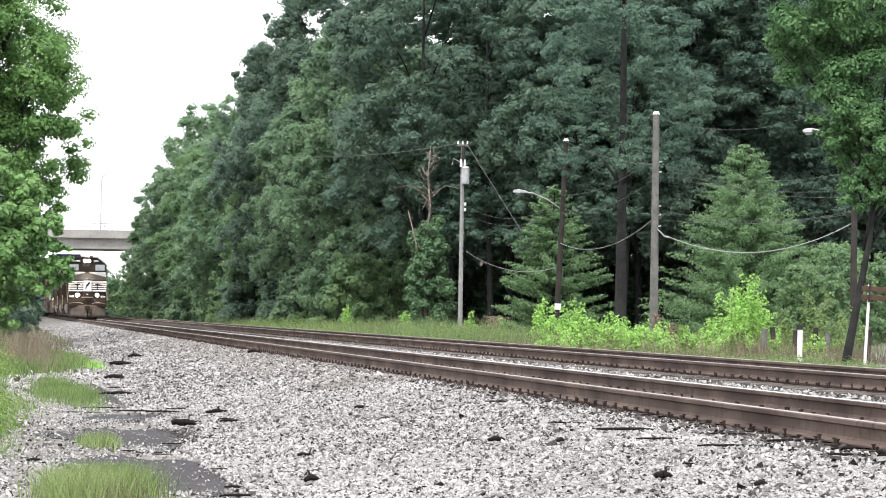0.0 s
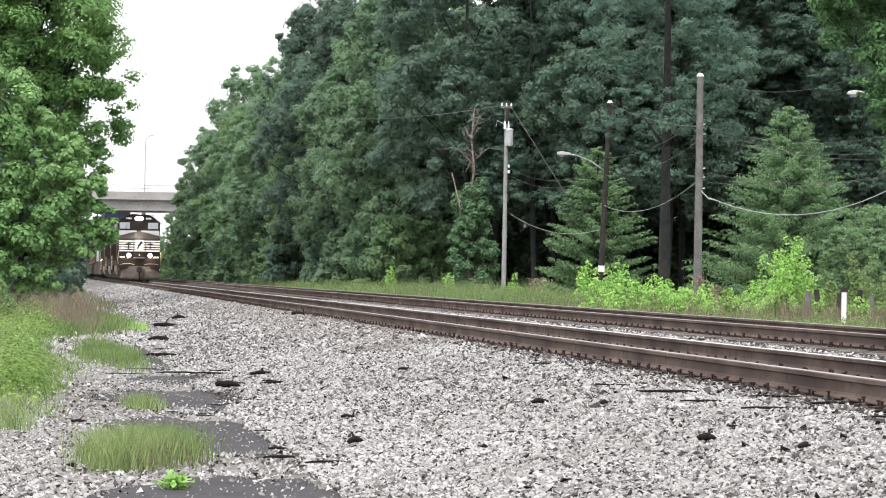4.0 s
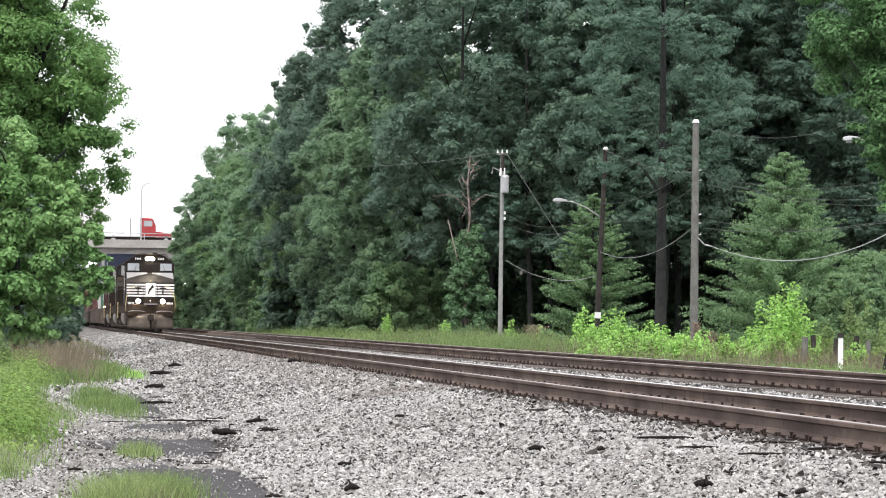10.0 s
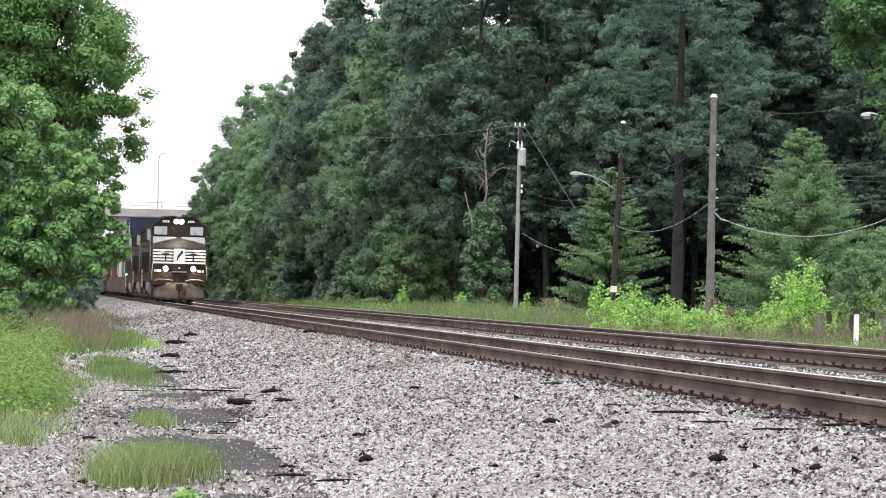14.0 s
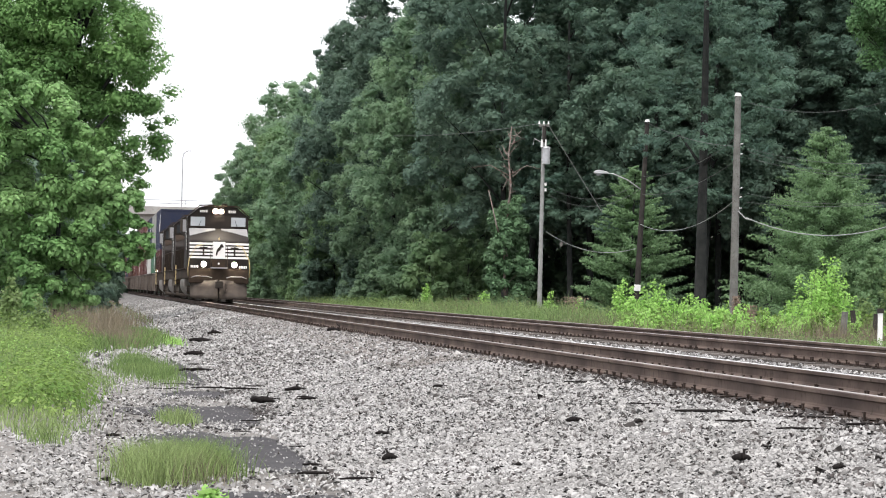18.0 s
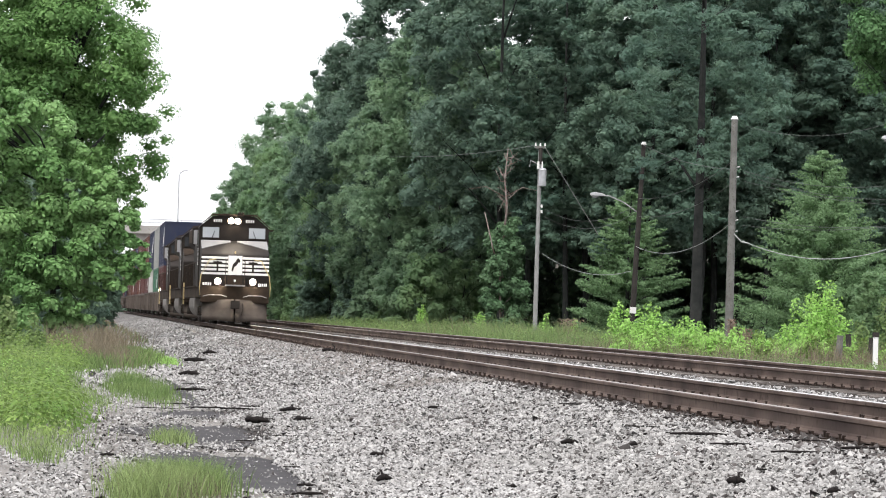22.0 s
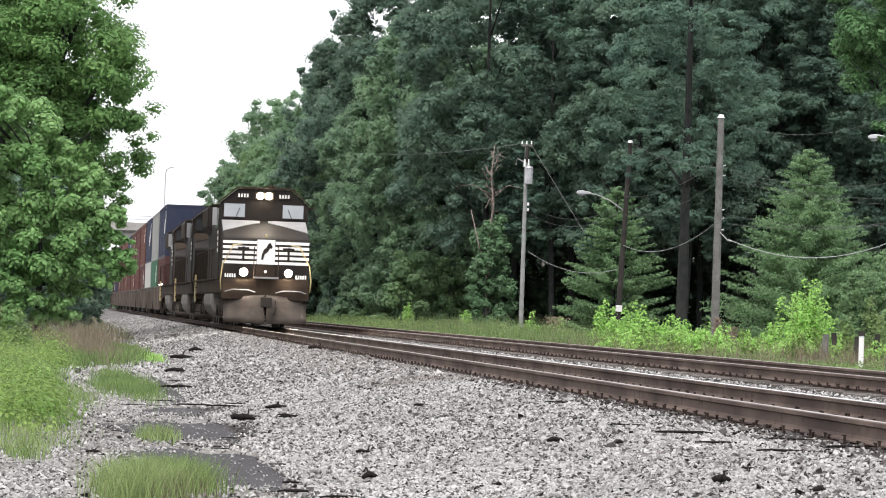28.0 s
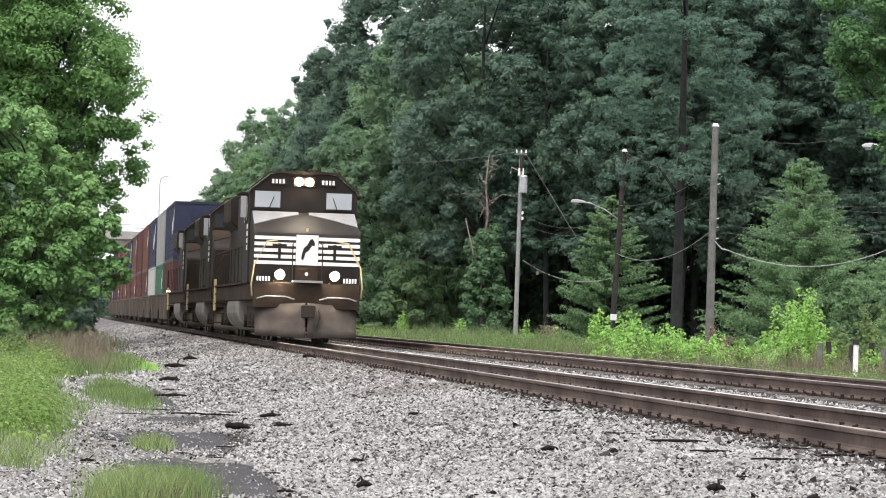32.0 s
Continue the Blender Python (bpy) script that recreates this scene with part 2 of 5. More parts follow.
# ---- building helpers ----
class G:
    """Collects vertices and faces of one part."""

    def __init__(self):
        self.v, self.f = [], []

    def add(self, vs, fs):
        k = len(self.v)
        self.v += [tuple(p) for p in vs]
        self.f += [tuple(k + i for i in q) for q in fs]
        return self

    def box(self, x0, x1, y0, y1, z0, z1):
        return self.add([(x, y, z) for z in (z0, z1) for y in (y0, y1) for x in (x0, x1)],
                        [(0, 2, 3, 1), (4, 5, 7, 6), (0, 1, 5, 4), (2, 6, 7, 3), (0, 4, 6, 2), (1, 3, 7, 5)])

    def prism(self, prof, a, b, axis="y"):
        """A closed profile of pairs, drawn out from a to b along the axis."""
        put = {"x": lambda p, h: (h, p[0], p[1]), "y": lambda p, h: (p[0], h, p[1]), "z": lambda p, h: (p[0], p[1], h)}[axis]
        n = len(prof)
        return self.add([put(p, a) for p in prof] + [put(p, b) for p in prof],
                        [tuple(range(n))[::-1], tuple(range(n, 2 * n))] + [(i, (i + 1) % n, n + (i + 1) % n, n + i) for i in range(n)])

    def cyl(self, c, r, a, b, axis="z", n=12, r2=None):
        r2 = r if r2 is None else r2
        ring = [(math.cos(6.28318 * i / n), math.sin(6.28318 * i / n)) for i in range(n)]
        put = {"x": lambda p, q, h: (h, c[0] + p, c[1] + q), "y": lambda p, q, h: (c[0] + p, h, c[1] + q),
               "z": lambda p, q, h: (c[0] + p, c[1] + q, h)}[axis]
        return self.add([put(p * r, q * r, a) for p, q in ring] + [put(p * r2, q * r2, b) for p, q in ring],
                        [tuple(range(n))[::-1], tuple(range(n, 2 * n))] + [(i, (i + 1) % n, n + (i + 1) % n, n + i) for i in range(n)])

    def tube(self, pts, r0, r1=None, n=6):
        r1 = r0 if r1 is None else r1
        pts = [Vector(p) for p in pts]
        vs, fs = [], []
        for i, p in enumerate(pts):
            d = (pts[min(i + 1, len(pts) - 1)] - pts[max(i - 1, 0)]).normalized()
            a = d.cross(Vector((0.31, 0.17, 0.93)) if abs(d.z) < 0.9 else Vector((1, 0.1, 0))).normalized()
            b = d.cross(a)
            r = r0 + (r1 - r0) * i / max(1, len(pts) - 1)
            vs += [p + (a * math.cos(6.28318 * k / n) + b * math.sin(6.28318 * k / n)) * r for k in range(n)]
        for i in range(len(pts) - 1):
            fs += [(i * n + k, i * n + (k + 1) % n, (i + 1) * n + (k + 1) % n, (i + 1) * n + k) for k in range(n)]
        fs += [tuple(range(n))[::-1], tuple(range((len(pts) - 1) * n, len(pts) * n))]
        return self.add(vs, fs)

    def mesh(self, name, material, bevel=0.0, smooth=False):
        me = bpy.data.meshes.new(name)
        me.from_pydata(self.v, [], self.f)
        if bevel:
            bm = bmesh.new()
            bm.from_mesh(me)
            bmesh.ops.bevel(bm, geom=bm.edges[:], offset=bevel, segments=1, affect="EDGES", clamp_overlap=True)
            bm.to_mesh(me)
            bm.free()
        me.materials.append(material)
        if smooth:
            for p in me.polygons:
                p.use_smooth = True
        return me


def part(name, g, material, parent=None, label="", bevel=0.0, smooth=False):
    ob = new(name, g.mesh(name, material, bevel, smooth) if isinstance(g, G) else g)
    if parent:
        ob.parent = parent
    if label:
        ob["label"] = label
    return ob


def thing(name, label, category, group="", kind="", m=None):
    ob = tagged(new(name), label, category, group, kind)
    if m is not None:
        ob.matrix_world = m
    return ob


def np_mesh(name, verts, faces, material):
    """A mesh from arrays: verts (n, 3), faces (m, k)."""
    me = bpy.data.meshes.new(name)
    n, (m, k) = len(verts), faces.shape
    me.vertices.add(n)
    me.vertices.foreach_set("co", np.ascontiguousarray(verts, dtype=np.float32).ravel())
    me.loops.add(m * k)
    me.loops.foreach_set("vertex_index", np.ascontiguousarray(faces, dtype=np.int32).ravel())
    me.polygons.add(m)
    me.polygons.foreach_set("loop_start", np.arange(0, m * k, k, dtype=np.int32))
    me.update(calc_edges=True)
    me.materials.append(material)
    return me


# ---- plan: the two tracks run straight, 8 degrees to the left of the view ----
TH = radians(8.026)
ALONG, ACROSS = Vector((-math.sin(TH), math.cos(TH), 0)), Vector((math.cos(TH), math.sin(TH), 0))
ORIGIN = Vector((7.1, 0, 0))
RAIL_Z = 0.765       # top of the near track's rails
SPACING = 4.27       # between the tracks' middles


def at(u, v, z=0.0):
    """A place u metres right of the near track's middle, v along it, z up."""
    return ORIGIN + ACROSS * u + ALONG * v + Vector((0, 0, z))


def uv_np(u, v, z):
    return np.stack([7.1 + u * math.cos(TH) - v * math.sin(TH), u * math.sin(TH) + v * math.cos(TH), z], 1)


TRACK = Matrix.Translation(ORIGIN) @ Matrix.Rotation(TH, 4, "Z")
BED = [(-30, -0.02), (-6.4, -0.02), (-5.2, 0.0), (-4.5, 0.05), (-3.0, 0.30), (-1.9, 0.52), (-1.3, 0.56), (1.5, 0.56), (2.1, 0.47), (2.9, 0.58), (5.6, 0.61),
       (6.3, 0.55), (8.2, 0.2), (30, 0.2)]


def bed_z(u):
    return np.interp(u, [p[0] for p in BED], [p[1] for p in BED])


# ---- ground ----
def build_ground():
    us = np.array([-2500, -600, -150, -40, -20, -12, -9, -7.5, -6.4, -5.2, -4.4, -3.6, -2, 0, 3, 6, 8.6, 10, 14, 20, 30, 60, 200, 700, 2500.0])
    vs = np.concatenate([[-900, -100, -20, 0], np.arange(10, 140, 1.5), [150, 165, 180, 200, 230, 270, 320, 400, 600, 1200, 3500]])
    U, V = np.meshgrid(us, vs)
    Z = np.where(U > 4, 0.2, 0.0) - 0.03 - 0.1 * ((U > -3.7) & (U < 7))
    rs = np.random.RandomState(3)
    Z = Z + rs.uniform(-0.02, 0.02, U.shape) * np.where(np.abs(U) < 8, 0.25, np.abs(U) < 30) + np.where(U < -7, np.clip((-7 - U) * 0.05, 0, 0.35), 0)
    P = uv_np(U.ravel(), V.ravel(), Z.ravel())
    nu, nv = len(us), len(vs)
    i, j = np.meshgrid(np.arange(nu - 1), np.arange(nv - 1))
    a = (j * nu + i).ravel()
    ob = new("ground", np_mesh("ground", P, np.stack([a, a + 1, a + nu + 1, a + nu], 1), M_SOIL))
    tagged(ob, "gritty earth ground with gravel beside the railway", "ground", kind="structure")
    # ballast bed under both tracks; its near part is coloured as shade between stones
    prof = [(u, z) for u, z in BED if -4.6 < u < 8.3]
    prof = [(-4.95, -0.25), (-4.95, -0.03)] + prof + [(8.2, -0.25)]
    for v0, v1, m in ((-30, 62, M_BALLAST_SHADE), (62, 430, M_BALLAST_FAR)):
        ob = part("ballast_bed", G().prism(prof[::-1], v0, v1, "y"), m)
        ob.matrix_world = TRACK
        tagged(ob, "long bank of crushed granite ballast, near part coloured dark as gap shade", "ballast", kind="structure")


build_ground()


# ---- tracks ----
RAIL_PROFILE = [(-0.076, 0), (0.076, 0), (0.076, 0.012), (0.02, 0.03), (0.009, 0.05), (0.009, 0.13), (0.037, 0.142), (0.037, 0.172), (0.028, 0.180),
                (-0.028, 0.180), (-0.037, 0.172), (-0.037, 0.142), (-0.009, 0.13), (-0.009, 0.05), (-0.02, 0.03), (-0.076, 0.012)]


def build_track(u0, z0, cant, head, label):
    tr = thing("railway_track", label, "railway track", "pair of tracks", "structure", TRACK @ pose(u0, 0, z0, 0, -math.degrees(cant / 1.5), 0))
    for s in (-0.755, 0.755):
        r = part("rail", G().prism([(s + x, z - 0.18) for x, z in RAIL_PROFILE], -20, 420), M_RAIL, tr)
        part("rail_head", G().prism([(s - 0.027, 0.0), (s + 0.027, 0.0), (s + 0.024, 0.004), (s - 0.024, 0.004)], -20, 420), head if s > 0 else M_RAILTOP2, r,
             "rail head polished by wheels")
    return tr


near_track = build_track(0, RAIL_Z, 0.0, M_RAILTOP, "near railway track of rusty steel rails on timber ties")
far_track = build_track(SPACING, RAIL_Z + 0.0725, 0.0, M_RAILTOP2, "far railway track of rusty steel rails on timber ties")


# ---- vegetation helpers ----
def leaves_np(rs, centres, normals, size, k=0.18, aspect=0.6, tri=False):
    """Diamond leaves (n quads): centre, facing, half length; bent a little along the middle."""
    n = len(centres)
    d = normals + rs.normal(0, k, (n, 3))
    d /= np.linalg.norm(d, axis=1, keepdims=True)
    t = rs.normal(0, 1, (n, 3))
    t -= d * (t * d).sum(1, keepdims=True)
    t /= np.linalg.norm(t, axis=1, keepdims=True)
    b = np.cross(d, t)
    s = size * rs.uniform(0.6, 1.35, (n, 1))
    if tri:
        P = np.stack([centres - t * s * 1.1, centres + t * s * 0.7 + b * s * aspect * 1.3, centres + t * s * 0.7 - b * s * aspect * 1.3], 1)
        return P.reshape(-1, 3), np.arange(n * 3).reshape(-1, 3)
    P = np.stack([centres - t * s, centres + b * s * aspect - d * s * 0.15, centres + t * s, centres - b * s * aspect - d * s * 0.15], 1)
    return P.reshape(-1, 3), np.arange(n * 4).reshape(-1, 4)


def twig_cores(rs, blobs, k, squash, tri):
    """The dense, lumpy inside of each leaf clump."""
    D = np.array([(1, 0, 0), (0, 1, 0), (-1, 0, 0), (0, -1, 0), (0, 0, 1), (0, 0, -1)], float)
    T = np.array([(0, 1, 4), (1, 2, 4), (2, 3, 4), (3, 0, 4), (1, 0, 5), (2, 1, 5), (3, 2, 5), (0, 3, 5)])
    n = len(blobs)
    P = blobs[:, None, :3] + (D[None] + rs.normal(0, 0.3, (n, 6, 3))) * (blobs[:, 3] * k)[:, None, None] * np.array([1, 1, squash])
    F = (np.arange(n)[:, None, None] * 6 + T[None]).reshape(-1, 3)
    return P.reshape(-1, 3), F if tri else F[:, [0, 1, 2, 2]]


def sprays(rs, blobs, k):
    """Break each clump into k small sprays on its outer and upper side."""
    out = []
    for x, y, z, r in blobs:
        d = rs.normal(0, 1, (k, 3)) + np.array([0.8 * x, 0.8 * y, 0]) / (math.hypot(x, y) + 0.1) + np.array([0, 0, 0.3])
        d /= np.linalg.norm(d, axis=1, keepdims=True)
        q = r * rs.uniform(0.55, 1.1, k)
        out += [(x + d[i, 0] * q[i], y + d[i, 1] * q[i], z + d[i, 2] * q[i] * 0.75, r * rs.uniform(0.24, 0.48)) for i in range(k)]
    return out


def clump_crown(rs, blobs, n, size, squash=0.75, shell=0.6, tri=False, core=0.0):
    """Leaves on many small clumps; blobs: rows of x, y, z, radius. Returns arrays."""
    blobs = np.array(blobs)
    w = blobs[:, 3] ** 2
    idx = rs.choice(len(blobs), n, p=w / w.sum())
    d = rs.normal(0, 1, (n, 3))
    d[:, 2] += 0.25
    d /= np.linalg.norm(d, axis=1, keepdims=True)
    r = blobs[idx, 3:4] * rs.uniform(shell, 1.12, (n, 1))
    c = blobs[idx, :3] + d * r * np.array([1, 1, squash])
    nrm = d * 0.9 + np.array([0, 0, 0.45])
    P, F = leaves_np(rs, c, nrm, size, tri=tri)
    if core:
        Q, H = twig_cores(rs, blobs, core, squash, tri)
        P, F = np.concatenate([P, Q]), np.concatenate([F, H + len(P)])
    return P, F


def crown_blobs(rs, h0, h1, rad, n, shape="round"):
    """Clumps scattered through a crown from height h0 to h1."""
    out = []
    for i in range(n):
        t = rs.uniform(0, 1)
        if shape == "round":
            prof = (math.sin(math.pi * (0.12 + 0.8 * t))) ** 0.7
        elif shape == "cone":
            prof = (1 - t) ** 0.75 * 0.98 + 0.04
        elif shape == "spray":
            prof = (1 - t) ** 0.7 + 0.03
        elif shape == "pine":
            t = (int(t * 11) + rs.uniform(0.2, 0.6)) / 11  # boughs in loose tiers
            prof = 0.5 + 0.5 * math.sin(math.pi * (0.15 + 0.8 * t))
        else:
            prof = 1.0 - 0.55 * t
        a = rs.uniform(0, 6.283)
        if shape == "spray":  # feathery branches that reach outwards, tips a little raised
            reach = rad * prof * rs.uniform(0.55, 1.15)
            for f in (0.4, 0.56, 0.72, 0.88, 1.0):
                out.append((reach * f * math.cos(a), reach * f * math.sin(a), h0 + (h1 - h0) * t + 0.16 * reach * (f * f - 0.5), rad * (0.15 - 0.07 * f) * (0.3 + 0.7 * prof) * rs.uniform(0.85, 1.3)))
            continue
        rr = rad * prof * math.sqrt(rs.uniform(0.4, 1.0)) * rs.uniform(0.85, 1.05)
        out.append((rr * math.cos(a), rr * math.sin(a), h0 + (h1 - h0) * t, rad * rs.uniform(0.15, 0.32) * (0.55 if shape == "cone" else 1)))
    return out


def limbs(g, rs, height, r, blobs, k=14, lean=0.0, rise=0.16):
    top = Vector((lean * height, 0, height * 0.93))
    mid = Vector((lean * height * 0.4 + rs.uniform(-0.2, 0.2), rs.uniform(-0.2, 0.2), height * 0.45))
    g.tube([(0, 0, -0.3), (0.0, 0, 0.2), mid, top], r * 1.15, r * 0.15, 8)
    for i in rs.choice(len(blobs), min(k, len(blobs)), replace=False):
        b = Vector(blobs[i][:3])
        s = max(0.28, min(0.8, b.z / height - rise))
        base = Vector((lean * height * s, 0, height * s * 0.93))
        m = (base + b) / 2 + Vector((0, 0, 0.05 * height * rs.uniform(0, 1)))
        g.tube([base, m, b], r * 0.24, r * 0.05, 5)
    return g


def make_tree(seed, name, label, category, height, rad, h0, nblob, nleaf, size, leaf_mat, shape="round", trunk=0.2, bark=None, group="", lean=0.0,
              squash=0.75, tri=True, k=7, rise=0.16, core=0.0):
    rs = np.random.RandomState(seed)
    blobs = crown_blobs(rs, h0, height * 0.96, rad, nblob, shape)
    if lean:
        blobs = [(x + lean * z, y, z, r) for x, y, z, r in blobs]
    t = thing(name, label, category, group)
    part("trunk", limbs(G(), rs, height, trunk, blobs, k, lean, rise), bark or M_BARK, t, smooth=True)
    if core:
        blobs = sprays(rs, blobs, 10)
    P, F = clump_crown(rs, blobs, nleaf, size, squash, tri=tri, core=core)
    ob = new("crown", np_mesh("crown", P, F, leaf_mat))
    ob.parent = t
    return t


def scatter(proto_list, spots, rs, used):
    """Put copies of prototype trees on spots (x, y, z, scale)."""
    for x, y, z, kind, s in spots:
        p = proto_list[kind]
        m = pose(x, y, z, rs.uniform(-2, 2), rs.uniform(-2, 2), rs.uniform(0, 360)) @ Matrix.Scale(s, 4)
        if kind not in used:
            p.matrix_world = m
            used.add(kind)
        else:
            q = copy_thing(p, m)
            q.scale = (s, s, s)


# ---- forest on the far side of the tracks ----
FOREST = "trees of the roadside forest"
protos = {}
for i, (lm, hh, rr, low) in enumerate([(M_LEAF, 17, 4.6, 1.2), (M_LEAF_B, 19, 5.0, 4.2), (M_LEAF, 15, 4.4, 1.2), (M_LEAF_Y, 14, 4.2, 1.2), (M_LEAF_B, 21, 4.8, 5.2)]):
    protos["b%d" % i] = make_tree(20 + i, "broadleaf_tree", "tall broadleaf forest tree with dense dark green foliage", "tree", hh, rr, low, 105, 56000, 0.08,
                                  lm, "round", 0.24, group=FOREST, core=0.6)
for i in range(2):
    protos["p%d" % i] = make_tree(40 + i, "pine_tree", "tall pine with a bare dark trunk and ragged crown", "tree", 25, 4.6, 6.0, 105, 44000, 0.08, M_NEEDLE,
                                  "pine", 0.26, group=FOREST, squash=0.5, k=6, rise=0.02, core=0.66)
for i, (lm, hh, rr, low) in enumerate([(M_LEAF, 18, 4.8, 0.6), (M_LEAF_B, 20, 5.0, 4.6)]):
    protos["c%d" % i] = make_tree(30 + i, "broadleaf_tree", "broadleaf tree deep in the dark forest", "tree", hh, rr, low, 70, 9000, 0.15, lm, "round", 0.24, group=FOREST, core=0.6)
for i, lm in enumerate([M_LEAF, M_LEAF_B, M_LEAF_Y]):
    protos["s%d" % i] = make_tree(50 + i, "forest_shrub", "dense dark green shrub at the forest edge", "shrub", 5.0, 2.6, 0.2, 60, 8000, 0.09, lm, "mound", 0.08,
                                  group="shrubs of the forest edge", core=0.66)


def forest_spots():
    rs = np.random.RandomState(8)
    spots = []
    edge = [(-31, 322), (-29.5, 316), (-26, 298), (-20.3, 272), (-15.4, 248), (-9, 222), (0, 203), (8, 200), (18, 198), (34, 196), (46, 190)]
    ex, ey = [p[0] for p in edge], [p[1] for p in edge]
    scale = [(-34, 0.55), (-28, 0.7), (-24.5, 0.96), (-20, 1.15), (-15, 1.21), (-9, 1.22), (4, 1.22), (60, 1.3)]
    for row in range(5):
        x = -28.3
        while x < 46:
            y = float(np.interp(x, ex, ey)) + row * 6.5 + rs.uniform(-1.5, 1.5)
            s = float(np.interp(x, [p[0] for p in scale], [p[1] for p in scale])) * rs.uniform(0.85, 1.1) * (1 + 0.04 * row)
            pine = x > -2 and rs.rand() < (0.7, 0.5, 0.3, 0.1, 0.1, 0)[row]
            kind = "p%d" % rs.randint(2) if pine else "b%d" % rs.choice([1, 4] if x > -2 else [0, 0, 1, 2, 2, 3, 3]) if row < (1 if x > -5 else 2) else "c%d" % (rs.randint(2) if x < -2 else 1 if row < 3 else 0)
            if y > 322:  # keep clear of the road embankment
                y += 44
            spots.append((x + row * 1.2 + rs.uniform(-0.6, 0.6), y, 0.1, kind, s * (0.95 if pine else 0.86 if kind[0] == "c" and x < -5 else 1)))
            x += rs.uniform(3.0, 4.4) * (1.0 if x < -5 or row > 1 else 1.15)
    for k in range(44):
        x = -27.6 + 43 * rs.uniform(0, 1) ** 1.3
        y = float(np.interp(x, ex, ey)) - rs.uniform(1.5, 4.0)
        if x < -3:
            spots.append((x, y, 0.1, "s%d" % rs.randint(3), rs.uniform(0.6, 1.25)))
    for x, y, s in ((-26.8, 312, 0.6), (-25.6, 306, 0.72), (-27.6, 318, 0.52), (-24.2, 300, 0.8), (-24.8, 312, 0.75), (-22.8, 306, 0.86), (-26.3, 320, 0.64), (-21.6, 290, 0.88)):
        spots.append((x, y, 0.1, "b%d" % rs.randint(5), s))
    return spots


scatter(protos, forest_spots(), np.random.RandomState(5), set())


# ---- single trees and shrubs ----
def spot(t, x, y, z=0.1, rz=0.0):
    t.matrix_world = pose(x, y, z, 0, 0, rz)
    return t


spot(make_tree(60, "cypress_tree", "feathery pale green conical cypress behind the poles", "tree", 10.4, 5.0, 0.3, 420, 84000, 0.06, M_CYPRESS, "spray", 0.2,
               squash=0.36, k=4), 14.8, 156)
spot(make_tree(61, "cypress_tree", "feathery green conical cypress with a ragged outline", "tree", 9.4, 4.1, 0.4, 210, 40000, 0.07, M_CYPRESS, "spray", 0.18,
               squash=0.36, k=4), 6.4, 184)
spot(make_tree(62, "pine_tree", "tall pine with a straight bare trunk", "tree", 26, 4.6, 9.0, 90, 46000, 0.08, M_NEEDLE, "pine", 0.4, squash=0.5, k=5, rise=0.02, core=0.55), 9.4, 168)
spot(make_tree(63, "forest_shrub", "rounded shrub with yellowish new growth on top", "shrub", 5.4, 2.2, 0.3, 45, 4200, 0.15, M_LEAF_Y, "mound", 0.08), -6.2, 205)
# ivy-wrapped snag
snag = make_tree(64, "vine_covered_snag", "dead tree wrapped in ivy with bare reddish top", "dead tree", 7.4, 1.65, 0.2, 110, 15000, 0.1, M_IVY, "mound", 0.12, M_DEAD, k=5)
gs = G()
rs = np.random.RandomState(66)
gs.tube([(0, 0, 6), (0.12, 0, 7.8), (-0.05, 0.05, 9.4), (0.1, 0, 11.2)], 0.08, 0.025)
for i in range(20):
    z, a, q = rs.uniform(7.2, 10.8), rs.uniform(0, 6.283), rs.uniform(0.3, 0.95)
    dx, dy = q * math.cos(a), q * math.sin(a)
    p0, p1 = Vector((0.05, 0, z)), Vector((dx * 0.45, dy * 0.45, z + rs.uniform(0.0, 0.3)))
    p2 = Vector((dx, dy, z + rs.uniform(-0.25, 0.85)))
    gs.tube([p0, p1, p2], 0.03, 0.01, 5)
    gs.tube([p1, p1 + Vector((rs.uniform(-0.3, 0.3), 0.1, rs.uniform(0.2, 0.5)))], 0.025, 0.008, 4)
for a, q in ((0.3, 2.1), (2.7, 2.5)):
    gs.tube([(0, 0, 8.3), (q * 0.5 * math.cos(a), 0.1, 8.9), (q * math.cos(a), 0.2, 8.7)], 0.03, 0.01, 5)
part("bare_branch", gs, M_DEAD, snag, "bare reddish dead branches", smooth=True)
spot(snag, -0.95, 184)
part("dead_trunk", G().tube([(0, 0, 3.6), (-0.6, -0.8, 5.2), (-1.15, -1.0, 7.4)], 0.07, 0.025), M_DEAD, snag, "slim pale dead trunk", smooth=True)

